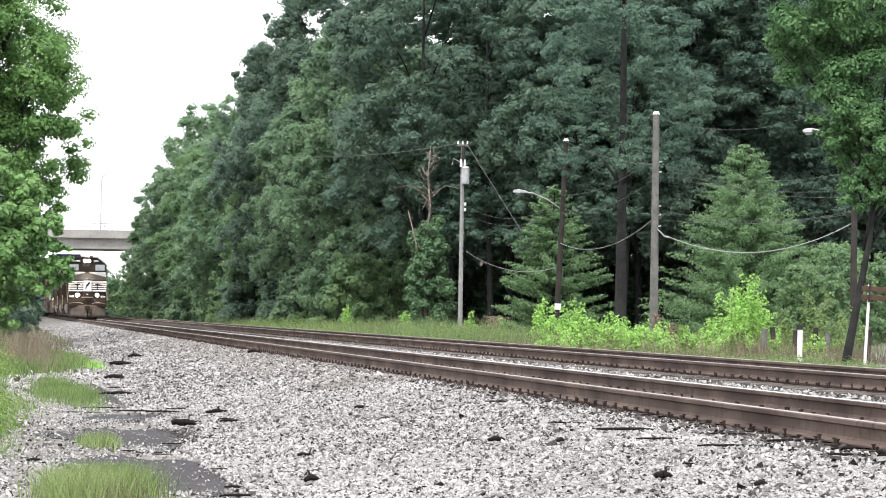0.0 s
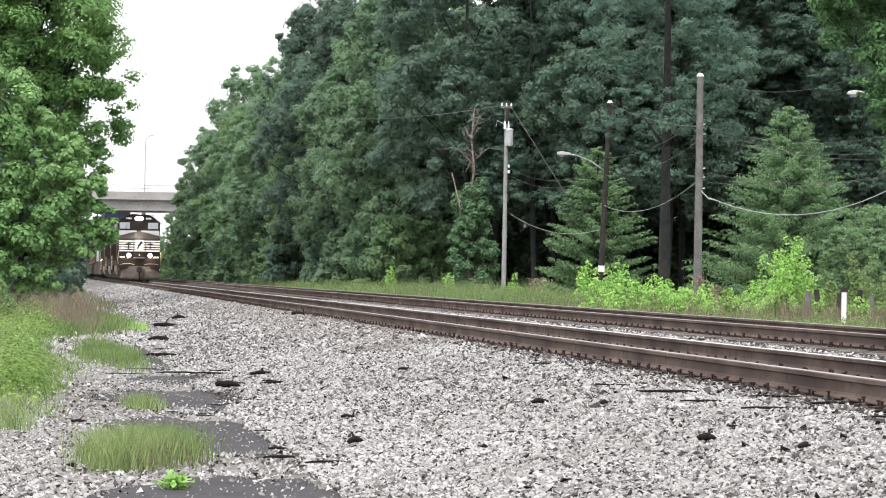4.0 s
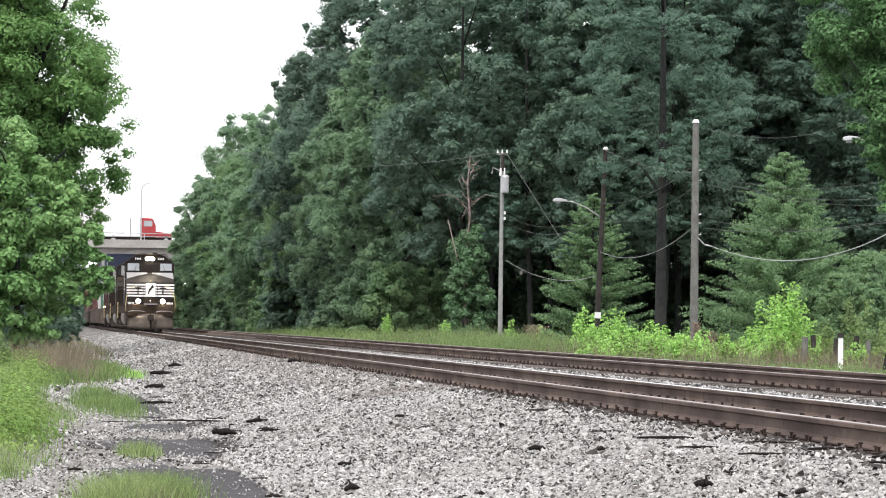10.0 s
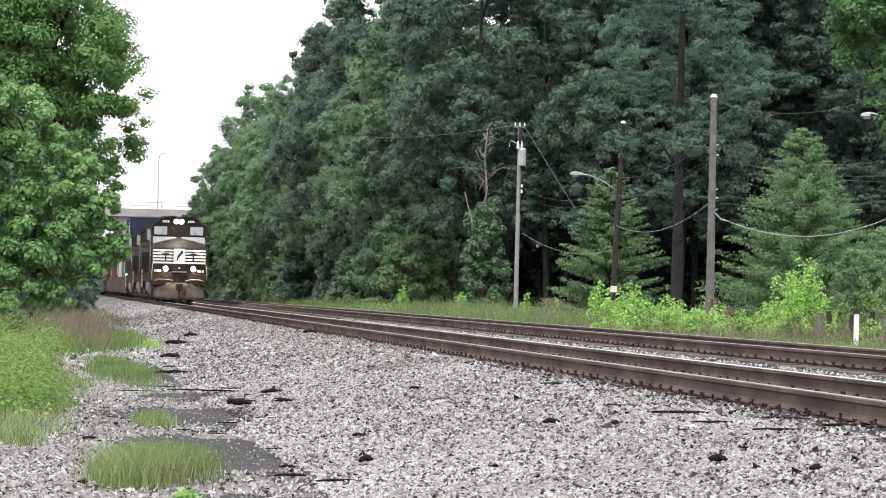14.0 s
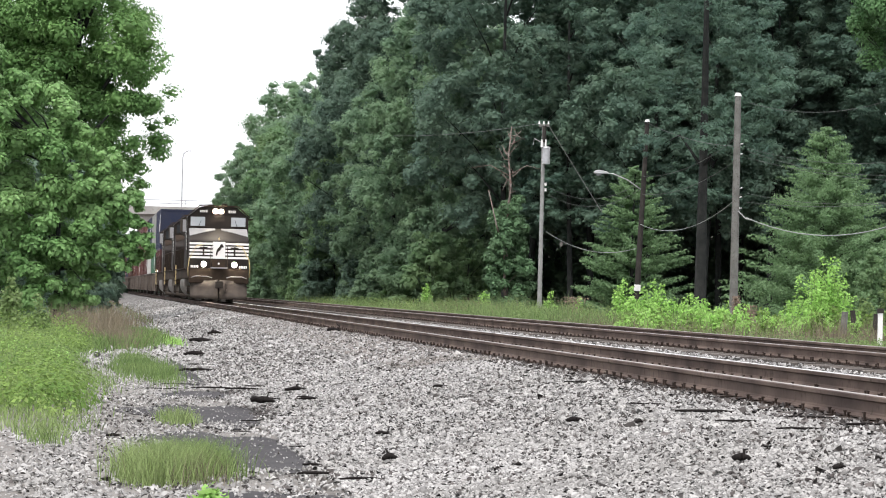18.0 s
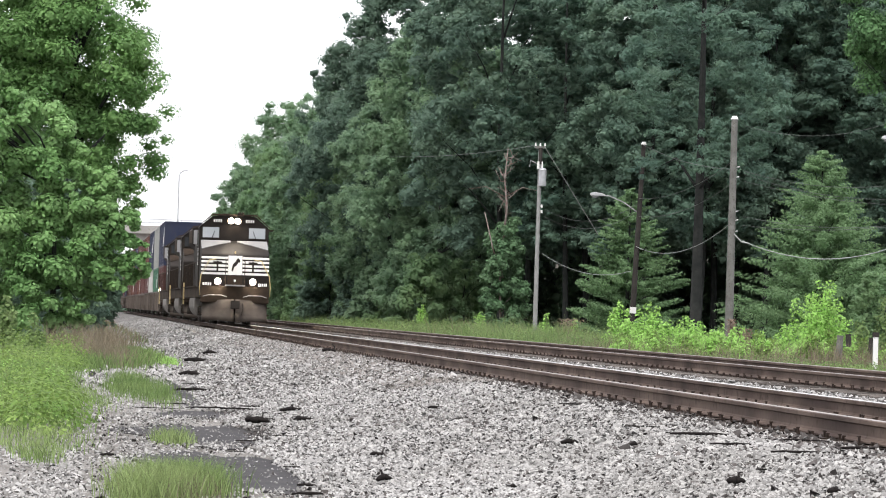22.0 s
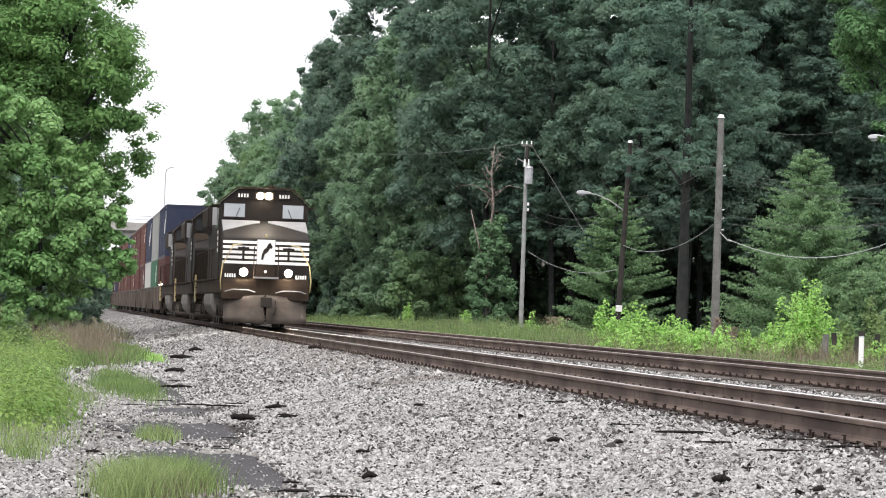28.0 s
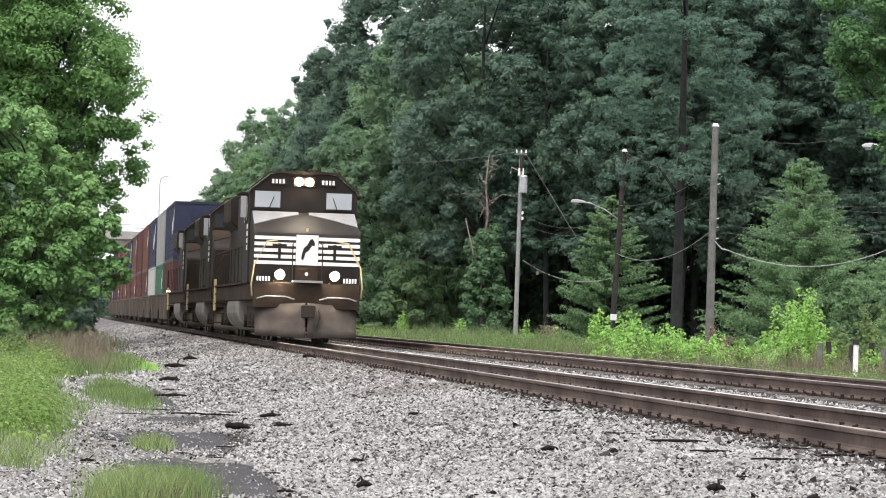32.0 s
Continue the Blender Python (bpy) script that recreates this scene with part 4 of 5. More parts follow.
for row in ((-3.25, 39.95, 0.15, 0.05, 12, 1), (-3.0, 42.5, 0.17, 0.03, 20, 2), (-2.6, 39.4, 0.16, 0.018, 10, 1), (-1.08, 26.6, 0.07, 0.03, 30, 2), (-8.18, 84.4, 0.2, 0.05, 10, 1),
            (-6.82, 66.2, 0.25, 0.05, -10, 1), (-7.84, 77.4, 0.3, 0.06, 5, 1), (-4.2, 70.7, 0.15, 0.05, 0, 1), (-1.61, 25.3, 0.16, 0.014, 5, 0), (-1.2, 24.4, 0.2, 0.012, 24, 1), (2.9, 22.6, 0.12, 0.014, 0, 0), (2.3, 25.2, 0.2, 0.01, -6, 0), (2.6, 23.9, 0.22, 0.012, -4, 0), (1.51, 21.5, 0.06, 0.03, 0, 1),
            (-0.95, 37.7, 0.09, 0.02, 10, 1), (0.49, 27.95, 0.08, 0.025, 20, 0), (-3.9, 45.0, 0.3, 0.014, 2, 1), (-4.4, 46.0, 0.4, 0.012, -3, 0), (-1.3, 30.2, 0.07, 0.02, 0, 1),
            (2.0, 19.8, 0.04, 0.02, 0, 0), (0.0, 24.0, 0.03, 0.015, 0, 0), (1.0, 26.5, 0.03, 0.02, 0, 0), (1.6, 26.6, 0.3, 0.015, -5, 0), (-5.6, 55, 0.35, 0.03, 5, 0),
            (-4.17, 45.6, 0.26, 0.010, 4, 1), (-2.95, 35.1, 0.15, 0.008, -8, 0), (-3.31, 33.6, 0.09, 0.007, 3, 0), (-2.89, 32.7, 0.12, 0.007, -4, 1), (-2.64, 36.0, 0.11, 0.008, 12, 1),
            (-4.03, 31.4, 0.08, 0.018, -14, 1), (-2.02, 29.4, 0.12, 0.008, 0, 0), (-1.72, 26.5, 0.09, 0.013, -6, 0), (-5.93, 58.9, 0.30, 0.012, 8, 0), (-5.19, 46.0, 0.34, 0.007, -4, 0),
            (-3.13, 40.7, 0.17, 0.011, 8, 2), (-2.73, 40.2, 0.11, 0.012, 16, 1), (-3.75, 45.5, 0.22, 0.012, -4, 2), (-5.09, 48.1, 0.38, 0.007, 2, 0), (0.66, 34.4, 0.19, 0.010, -8, 0),
            (1.75, 24.9, 0.22, 0.010, -6, 1), (2.15, 23.4, 0.26, 0.011, -8, 0), (1.2, 28.5, 0.22, 0.008, -10, 1), (2.75, 21.6, 0.18, 0.010, -5, 1)):
    driftwood(*row)


# a bright leafy weed by the mud
def leafy_plant(x, y, seed):
    r = np.random.RandomState(seed)
    t = thing("leafy_weed", "small bright green leafy weed at the mud's edge", "weed")
    n = 110
    c = np.stack([r.normal(0, 0.05, n), r.normal(0, 0.06, n), np.abs(r.normal(0.05, 0.03, n))], 1)
    V, F = leaves_np(r, c, np.tile([0, -0.2, 0.9], (n, 1)), 0.035, 0.5)
    o = new("leaves", np_mesh("leaves", V, F, M_SAPLING))
    o.parent = t
    for k in range(5):
        part("stem", G().tube([(0, 0, -0.02), (r.normal(0, 0.03), r.normal(0, 0.03), 0.05), (r.normal(0, 0.06), r.normal(0, 0.06), 0.1)], 0.006, 0.003, 4), M_GRASS, t)
    t.matrix_world = pose(x, y, 0.0)


leafy_plant(-2.15, 22.0, 5)


# ---- utility poles, lamps, wires ----
def utility_pole(x, y, z, h, r, m, label, lean=0.0):
    t = thing("utility_pole", label, "utility pole", "utility poles", m=pose(x, y, z, 0, lean, 0))
    part("pole", G().cyl((0, 0), r, -0.4, h, "z", 12, r * 0.7), m, t, smooth=False)
    return t


def street_lamp_head(parent, px, pz, x, z):
    """An arm from (px, pz) on the pole to a cobra-head lamp whose middle is at x, z."""
    d = 1 if x > px else -1
    arm = part("lamp_arm", G().tube([(px, 0, pz), (px + (x - px) * 0.35, 0, pz + (z - pz) * 0.62), (px + (x - px) * 0.7, 0, z - 0.02), (x, 0, z)], 0.035, 0.03), M_STEEL,
               parent)
    g = G()
    prof = [(-0.42, 0.0), (-0.36, 0.1), (-0.1, 0.15), (0.3, 0.1), (0.42, 0.04), (0.42, -0.03), (0.0, -0.06), (-0.36, -0.06)]
    g.prism([(x + d * -p, z + q) for p, q in prof], -0.14, 0.14, "y")
    part("lamp_head", g, M_LAMPHEAD, parent, "pale grey cobra-head lamp", bevel=0.03)
    part("lamp_glass", G().cyl((x + d * 0.12, 0), 0.12, z - 0.17, z - 0.05, "z", 12, 0.2), M_GLASS, parent)


pole_a = utility_pole(0.92, 170, 0.1, 10.55, 0.13, M_GREYPOLE, "grey utility pole carrying a transformer", 0.1)
part("crossarm", G().box(-0.28, 0.28, -0.06, 0.06, 10.45, 10.58), M_POLE, pole_a)
for s in (-0.25, 0.0, 0.25):
    part("insulator", G().cyl((s, 0), 0.05, 10.58, 10.75, "z", 8, 0.03), M_WHITE, pole_a)
can = part("transformer", G().cyl((0.17, -0.22), 0.21, 8.42, 9.28, "z", 16), M_STEEL, pole_a, "grey transformer can", bevel=0.03)
part("transformer_lid", G().cyl((0.17, -0.22), 0.225, 9.28, 9.38, "z", 16, 0.14), M_STEEL, can)
part("bushing", G().cyl((0.13, -0.25), 0.05, 9.4, 9.75, "z", 8, 0.03), M_WHITE, can)
part("bushing", G().cyl((-0.08, -0.1), 0.07, 9.35, 9.75, "z", 8, 0.05), M_WHITE, pole_a)
part("bracket", G().tube([(-0.1, 0, 9.6), (-0.5, 0, 9.8), (-0.55, 0, 9.45)], 0.03), M_STEEL, pole_a)
for z in (7.35, 7.05):
    part("insulator", G().cyl((0.17, -0.15), 0.06, z - 0.08, z + 0.08, "z", 8), M_WHITE, pole_a)
part("pole_top", G().cyl((0.02, 0), 0.11, 9.6, 10.5, "z", 10), M_DARKPOLE, pole_a)

pole_b = utility_pole(6.25, 175, 0.1, 11.1, 0.17, M_DARKPOLE, "dark leaning utility pole with a street lamp", 2.2)
part("pole_cap", G().cyl((0, 0), 0.16, 11.1, 11.25, "z", 12, 0.1), M_WHITE, pole_b, "pale metal cap")
street_lamp_head(pole_b, -0.1, 7.35, -2.38, 8.15)
part("notice_plate", G().box(-0.18, 0.18, -0.2, -0.17, 1.75, 2.1), M_WHITE, pole_b, "small white notice")

pole_c = utility_pole(9.52, 143, 0.2, 10.48, 0.2, M_POLE, "tall brown wooden utility pole", 0.0)
part("pole_cap", G().cyl((0, 0), 0.17, 10.48, 10.63, "z", 12, 0.1), M_WHITE, pole_c, "pale metal cap")
for z in (8.3, 7.85, 6.3, 5.9, 5.4):
    part("insulator", G().tube([(0.1, 0, z), (0.28, 0, z + 0.04)], 0.035, 0.03), M_STEEL, pole_c)
part("riser_bracket", G().tube([(0.1, -0.15, 5.3), (0.45, -0.15, 4.95), (0.75, -0.15, 4.9)], 0.03), M_CABLE, pole_c)

pole_d = utility_pole(18.4, 142, 0.2, 10.2, 0.17, M_DARKPOLE, "dark utility pole behind the leaning tree, carrying a lamp", 0.0)
street_lamp_head(pole_d, -0.1, 9.2, -1.95, 9.75)


def wire(points, sag, r=0.014, label="thin overhead line between poles"):
    a, b = Vector(points[0]), Vector(points[1])
    pts = [a.lerp(b, i / 14) - Vector((0, 0, sag * 4 * (i / 14) * (1 - i / 14))) for i in range(15)]
    ob = part("overhead_wire", G().tube(pts, r, r, 5), M_CABLE if r > 0.015 else M_WIRE)
    tagged(ob, label, "wire", "overhead wires")


wire([(0.92, 170, 10.75), (-22, 262, 16.0)], 1.2, 0.014)
wire([(1.2, 169.8, 10.6), (4.3, 176, 6.2)], 0.0, 0.022, "slanting guy wire of the utility pole")
wire([(1.2, 170, 4.9), (6.2, 175, 4.2)], 0.6, 0.018)
for z in (7.3, 6.9):
    wire([(1.25, 170, z), (6.4, 175, z + 0.6)], 0.8, 0.012)
wire([(6.4, 175, 5.55), (9.75, 143, 6.25)], 0.9, 0.016, "thick sagging cable between poles")
for z, zz in ((8.2, 9.0), (7.2, 8.0)):
    wire([(6.5, 175, z), (9.75, 143, zz)], 0.55, 0.012)
wire([(6.6, 175, 11.2), (9.75, 143, 8.4)], 0.3, 0.012)
wire([(10.0, 143, 5.2), (18.4, 142, 5.9)], 1.05, 0.021, "thick sagging cable between poles")
for z, zz, sg in ((10.4, 11.6, 0.9), (8.35, 8.2, 0.55), (8.2, 7.4, 0.5), (7.9, 7.0, 0.3), (6.3, 6.4, 0.45), (5.9, 6.3, 0.3)):
    wire([(10.0, 143, z), (18.4, 142, zz)], sg, 0.009)


# ---- fence stubs and marker posts beyond the tracks ----
for i, (x, y, h, r) in enumerate([(9.62, 101, 0.85, 0.07), (10.1, 100, 1.0, 0.12), (10.62, 101, 1.05, 0.1), (11.1, 100, 0.95, 0.09), (11.75, 100, 1.05, 0.1),
                                  (12.3, 101, 0.9, 0.09), (13.4, 100, 1.0, 0.1), (12.0, 102, 0.7, 0.06)]):
    p = part("fence_stub", G().cyl((0, 0), r, -0.2, h, "z", 9, r * 0.85), M_POLE if i in (1, 5) else M_DARKPOLE)
    p.matrix_world = pose(x, y, 0.2, 0, (-3, 4, -6, 3, 2, -2, 5, 8)[i], 0)
    tagged(p, "weathered wooden fence stub standing in weeds", "fence post", "old fence stubs")
wp = thing("marker_post", "white-painted square marker post", "post", m=pose(10.55, 93.5, 0.2))
part("post", G().box(-0.07, 0.07, -0.07, 0.07, -0.2, 1.0), M_WHITE, wp, bevel=0.012)
part("post_top", G().box(-0.09, 0.09, -0.09, 0.09, 1.0, 1.14), M_DARKPOLE, wp, "dark post cap")
sg = thing("trackside_sign", "brown wooden crossboards on a slim white post", "sign", m=pose(11.6, 87, 0.2, 0, 3, 0))
part("post", G().cyl((0, 0), 0.04, -0.2, 2.3, "z", 10), M_WHITE, sg)
for z in (1.93, 2.17):
    part("board", G().box(-0.22, 0.75, -0.075, -0.04, z - 0.07, z + 0.07), mat("brown_board", (0.098, 0.060, 0.043), (0.071, 0.044, 0.032), 3, 0.8), sg, bevel=0.008)
part("upright", G().box(-0.03, 0.03, -0.1, -0.076, 1.8, 2.4), M_DARKPOLE, sg)


# ---- road bridge over the tracks ----
def build_bridge():
    b = thing("road_bridge", "concrete girder road bridge crossing over the tracks", "bridge", kind="structure", m=pose(-36, 335, 0, 0, 0, 6))
    part("deck", G().box(-30, 30, -0.3, 12, 9.15, 9.45), M_CONCRETE, b)
    part("parapet", G().box(-30, 30, -0.45, -0.1, 9.1, 9.95), M_CONCRETE, b)
    part("parapet", G().box(-30, 30, 11.9, 12.2, 9.1, 9.95), M_CONCRETE, b)
    for y in (0.1, 2.4, 4.7, 7.0, 9.3, 11.2):
        part("girder", G().prism([(y, 7.95), (y + 0.6, 7.95), (y + 0.6, 8.15), (y + 0.4, 8.3), (y + 0.4, 9.15), (y, 9.15)], -30, 30, "x"), M_CONCRETE, b)
    for x in (-11.5, 14):
        for y in (1.5, 6, 10.5):
            part("pier_column", G().cyl((x, y), 0.5, -0.5, 7.2, "z", 16), M_CONCRETE, b)
        part("pier_cap", G().box(x - 0.7, x + 0.7, 0, 12, 7.1, 7.95), M_CONCRETE, b)
    rail = G()
    for z in (10.25, 10.6):
        rail.box(-30, 30, -0.3, -0.22, z, z + 0.08)
    part("handrail", rail, M_STEEL, b)
    for k in range(13):
        part("rail_post", G().box(-30 + 4.99 * k, -29.9 + 4.99 * k, -0.32, -0.2, 9.95, 10.68), M_STEEL, b)
    l = thing("bridge_lamp", "slim grey street lamp standing on the bridge", "street lamp", m=pose(-36.6, 337, 9.45))
    part("pole", G().tube([(0, 0, 0), (0, 0, 5.8), (0.12, 0, 6.3), (0.5, 0, 6.55)], 0.1, 0.07), M_STEEL, l)
    part("lamp_head", G().box(0.45, 0.95, -0.1, 0.1, 6.5, 6.62), M_STEEL, l, bevel=0.02)
    for s in (-1, 1):  # earth ramps behind the piers
        o = part("embankment", G().prism([(14.8 * s, -0.2), (29.9 * s, 9.42), (300 * s, 9.42), (300 * s, -0.2)][::s], -3, 15), M_SOIL)
        o.matrix_world = b.matrix_world
        tagged(o, "earth embankment carrying the road", "embankment", kind="structure")


build_bridge()


# ---- the train: three diesel locomotives and double-stacked container cars ----
# local axes: x across, y backwards from the front coupler, z up from the rail tops
def wheelset(parent, y, r=0.51):
    w = part("wheelset", G().cyl((y, r), 0.09, -0.9, 0.9, "x", 8), M_TRUCK, parent)
    for s in (-1, 1):
        g = G().cyl((y, r), r, s * 0.685, s * 0.82, "x", 20)
        g.cyl((y, r), r + 0.028, s * 0.66, s * 0.69, "x", 20)
        part("wheel", g, M_WHEEL, w)


def loco_truck(parent, y):
    t = part("truck_frame", G().box(-0.6, 0.6, y - 0.35, y + 0.35, 0.5, 0.95), M_TRUCK, parent)
    for s in (-1, 1):
        prof = [(y - 2.5, 0.62), (y - 2.1, 0.42), (y - 1.1, 0.62), (y - 0.6, 0.36), (y + 0.6, 0.36), (y + 1.1, 0.62), (y + 2.1, 0.42), (y + 2.5, 0.62), (y + 2.3, 1.0),
                (y - 2.3, 1.0)]
        part("side_frame", G().prism(prof, s * 1.05, s * 1.28, "x"), M_TRUCK, t)
        for dy in (-1.9, 0, 1.9):
            part("axle_box", G().cyl((y + dy, 0.55), 0.2, s * 1.25, s * 1.38, "x", 10), M_TRUCK, t)
    for dy in (-1.9, 0, 1.9):
        wheelset(parent, y + dy)


def bars(parent, m, x0, x1, z0, z1, n, y):
    """A row of plain bars where a number stands."""
    w = (x1 - x0) / (n * 1.6)
    for i in range(n):
        part("number_bar", G().box(x0 + i * 1.6 * w, x0 + i * 1.6 * w + w, y - 0.012, y, z0, z1), m, parent)


def build_loco(front):
    L = 22.3
    lab = "lead" if front else "trailing"
    t = thing("locomotive", lab + " black diesel freight locomotive " + ("with white nose stripes" if front else "with dusty dark sides"), "locomotive", "locomotives of the train")
    part("frame", G().box(-1.5, 1.5, 0.75, L - 0.75, 1.15, 1.62), M_DUSTY, t, bevel=0.03)
    part("walkway", G().box(-1.56, 1.56, 5.4, L - 0.8, 1.62, 1.68), M_DUSTY, t)
    # pilot and plow: two curved blades meeting in the middle
    part("pilot_plate", G().box(-1.5, 1.5, 0.72, 0.9, 0.95, 1.66), M_DUSTY, t, bevel=0.02)
    for s in (-1, 1):
        g = G()
        rows = []
        for i in range(7):
            a = i / 6
            x = s * (0.03 + 1.4 * a)
            yy = 0.25 + 0.35 * a * a
            rows.append([(x, yy + 0.38, 1.12 - 0.1 * a), (x, yy + 0.3, 0.7), (x, yy + 0.14, 0.36), (x, yy, 0.13 + 0.04 * a)])
        vs = [p for r in rows for p in r] + [(x, y + 0.07, z) for r in rows for x, y, z in r]
        n = len(rows) * 4
        fs = []
        for i in range(6):
            for j in range(3):
                a = i * 4 + j
                fs += [(a, a + 4, a + 5, a + 1), (n + a, n + a + 1, n + a + 5, n + a + 4)]
        for i in range(6):
            fs += [(i * 4, n + i * 4, n + i * 4 + 4, i * 4 + 4), (i * 4 + 3, i * 4 + 7, n + i * 4 + 7, n + i * 4 + 3)]
        fs += [(24, 25, n + 25, n + 24), (25, 26, n + 26, n + 25), (26, 27, n + 27, n + 26), (0, n, n + 1, 1), (1, n + 1, n + 2, 2), (2, n + 2, n + 3, 3)]
        part("plow_blade", g.add(vs, fs), M_PLOW, t, "dusty grey snowplow blade", smooth=True)
    for s in (-1, 1):
        part("plow_grab", G().tube([(s * 0.35, 0.62, 1.2), (s * 0.6, 0.58, 1.27), (s * 1.15, 0.6, 1.27), (s * 1.4, 0.68, 1.2)], 0.018), M_PALE, t)
    cp = G().box(-0.14, 0.14, 0.05, 0.8, 0.75, 1.0).box(-0.2, 0.2, -0.1, 0.12, 0.7, 1.05)
    part("coupler", cp, M_TRUCK, t, bevel=0.02)
    part("coupler", G().box(-0.14, 0.14, L - 0.8, L - 0.05, 0.75, 1.0).box(-0.2, 0.2, L - 0.12, L + 0.1, 0.7, 1.05), M_TRUCK, t, bevel=0.02)
    part("coupling_hose", G().tube([(0.35, 0.7, 1.0), (0.38, 0.45, 0.7), (0.3, 0.35, 0.45)], 0.03), M_BLACK, t)
    part("step_plate", G().box(-0.42, 0.42, 0.45, 0.95, 1.66, 1.72), M_PALE, t, "pale drop step between the handrails")
    # nose
    prof = [(1.05, 1.62), (1.05, 2.98), (1.22, 3.06), (2.85, 3.62), (3.3, 3.62), (3.3, 1.62)]
    nose = part("nose", G().prism(prof, -1.5, 1.5, "x"), M_BLACK, t, bevel=0.05)
    z0, z1 = 2.13, 2.97
    pitch = (z1 - z0) / 5
    if front:
        for i in range(5):
            for a, b in ((-1.49, -0.32), (0.32, 1.49)):
                part("white_stripe", G().box(a, b, 1.036, 1.052, z0 + i * pitch + 0.01, z0 + i * pitch + pitch * 0.63), M_STRIPE, nose)
        part("emblem_plate", G().box(-0.31, 0.31, 1.034, 1.05, 2.14, 2.96), M_STRIPE, nose, "white plate with a dark emblem")
        e = G().prism([(-0.16, 2.3), (-0.1, 2.28), (-0.04, 2.48), (0.05, 2.54), (0.14, 2.68), (0.2, 2.66), (0.22, 2.74), (0.15, 2.86), (0.08, 2.84), (0.02, 2.72), (-0.1, 2.6),
                       (-0.15, 2.42)], 1.02, 1.033)
        part("emblem", e, M_BLACK, nose, "plain dark emblem shape")
        for x in (-0.78, 0.78):
            g = G()
            g.box(x - 0.04, x + 0.04, 1.02, 1.035, 2.25, 2.72).box(x - 0.2, x + 0.2, 1.02, 1.035, 2.62, 2.7)
            part("letter_bar", g, M_BLACK, nose)
    part("nose_door", G().prism([(1.0, 1.66), (1.0, 2.12), (1.05, 2.12), (1.05, 1.66)], -0.33, 0.33, "x"), M_DUSTY, nose)
    part("door_lamp", G().cyl((0, 1.9), 0.05, 0.985, 1.0, "y", 12), M_STRIPE, nose)
    part("builder_mark", G().box(-0.03, 0.03, 1.2, 1.25, 3.05, 3.15), M_YELLOW, nose)
    for s in (-1, 1):
        # pale sheets either side of the nose top paint in its sky reflection
        tri = [(1.47, 1.7), (1.47, 2.82), (0.15, 2.82), (0.15, 2.62), (0.7, 2.3)]
        top = [(s * x, y, 3.06 + (y - 1.22) * 0.3436 + 0.025) for x, y in tri]
        g = G().add(top + [(x, y, z - 0.02) for x, y, z in top], [(0, 1, 2, 3, 4), (9, 8, 7, 6, 5)] + [(i, (i + 1) % 5, 5 + (i + 1) % 5, 5 + i) for i in range(5)])
        part("anti_glare_side", g, M_PALE if front else M_DUSTY, nose, "pale sky reflection painted on the nose top" if front else "")
        if front:
            bars(t, M_STRIPE, -1.42 if s < 0 else 1.02, -1.02 if s < 0 else 1.42, 1.68, 1.8, 5, 0.72)
    # cab
    cabp = [(-1.55, 1.62), (1.55, 1.62), (1.55, 4.2), (0.95, 4.68), (0.5, 4.74), (-0.5, 4.74), (-0.95, 4.68), (-1.55, 4.2)]
    cab = part("cab", G().prism(cabp, 3.0, 5.7), M_BLACK, t, bevel=0.03)
    part("cab_roof_edge", G().prism([(-1.6, 4.2), (-0.97, 4.71), (0.97, 4.71), (1.6, 4.2), (1.6, 4.24), (0.98, 4.77), (-0.98, 4.77), (-1.6, 4.24)], 2.92, 3.06), M_DUSTY, cab)
    for s in (-1, 1):
        xa, xb = (-1.4, -0.66) if s < 0 else (0.66, 1.4)
        part("windshield", G().box(xa, xb, 2.965, 2.99, 3.74, 4.2), M_GLASS if front else M_DARKGLASS, cab, "windshield with pale sky reflection in its colour" if front else "", bevel=0.012)
        g = G().box(xa - 0.04, xb + 0.04, 2.972, 3.0, 3.7, 3.74).box(xa - 0.04, xb + 0.04, 2.972, 3.0, 4.2, 4.24)
        g.box(xa - 0.04, xa, 2.972, 3.0, 3.74, 4.2).box(xb, xb + 0.04, 2.972, 3.0, 3.74, 4.2)
        part("window_frame", g, M_BLACK, cab)
        part("wiper", G().tube([(s * 1.0, 2.94, 3.68), (s * 0.85, 2.94, 4.05)], 0.012), M_BLACK, cab)
        nb = part("number_board", G().box(s * 0.72 - 0.24, s * 0.72 + 0.24, 2.95, 2.998, 4.38, 4.58), M_BLACK, cab)
        bars(nb, M_CREAM, s * 0.72 - 0.2, s * 0.72 + 0.2, 4.42, 4.54, 4, 2.95)
        part("side_window", G().box(s * 1.545, s * 1.565, 3.5, 5.1, 3.35, 4.05), M_DARKGLASS, cab)
        part("window_post", G().box(s * 1.54, s * 1.575, 4.26, 4.34, 3.3, 4.1), M_BLACK, cab)
        if s < 0:
            part("mirror", G().box(-1.78, -1.62, 3.25, 3.29, 3.45, 4.05), M_PALE, cab)
        part("sun_shade", G().box(s * 1.56, s * 1.8, 3.4, 5.2, 4.12, 4.16), M_DUSTY, cab)
        for i in range(4):
            part("number_bar", G().box(s * 1.552, s * 1.562, 3.35, 3.75, 2.55 + i * 0.2, 2.68 + i * 0.2), M_STRIPE, cab)
        # ditch lights
        d = part("ditch_light", G().cyl((s * 0.77, 1.86), 0.15, 0.68, 0.86, "y", 16), M_BLACK, t)
        part("lens", G().cyl((s * 0.77, 1.86), 0.12, 0.655, 0.68, "y", 16), M_DITCH if front else M_GLASS, d, "bright glowing lamp" if front else "")
        part("lamp_bracket", G().box(s * 0.77 - 0.16, s * 0.77 + 0.16, 0.72, 0.95, 1.66, 1.71), M_DUSTY, t)
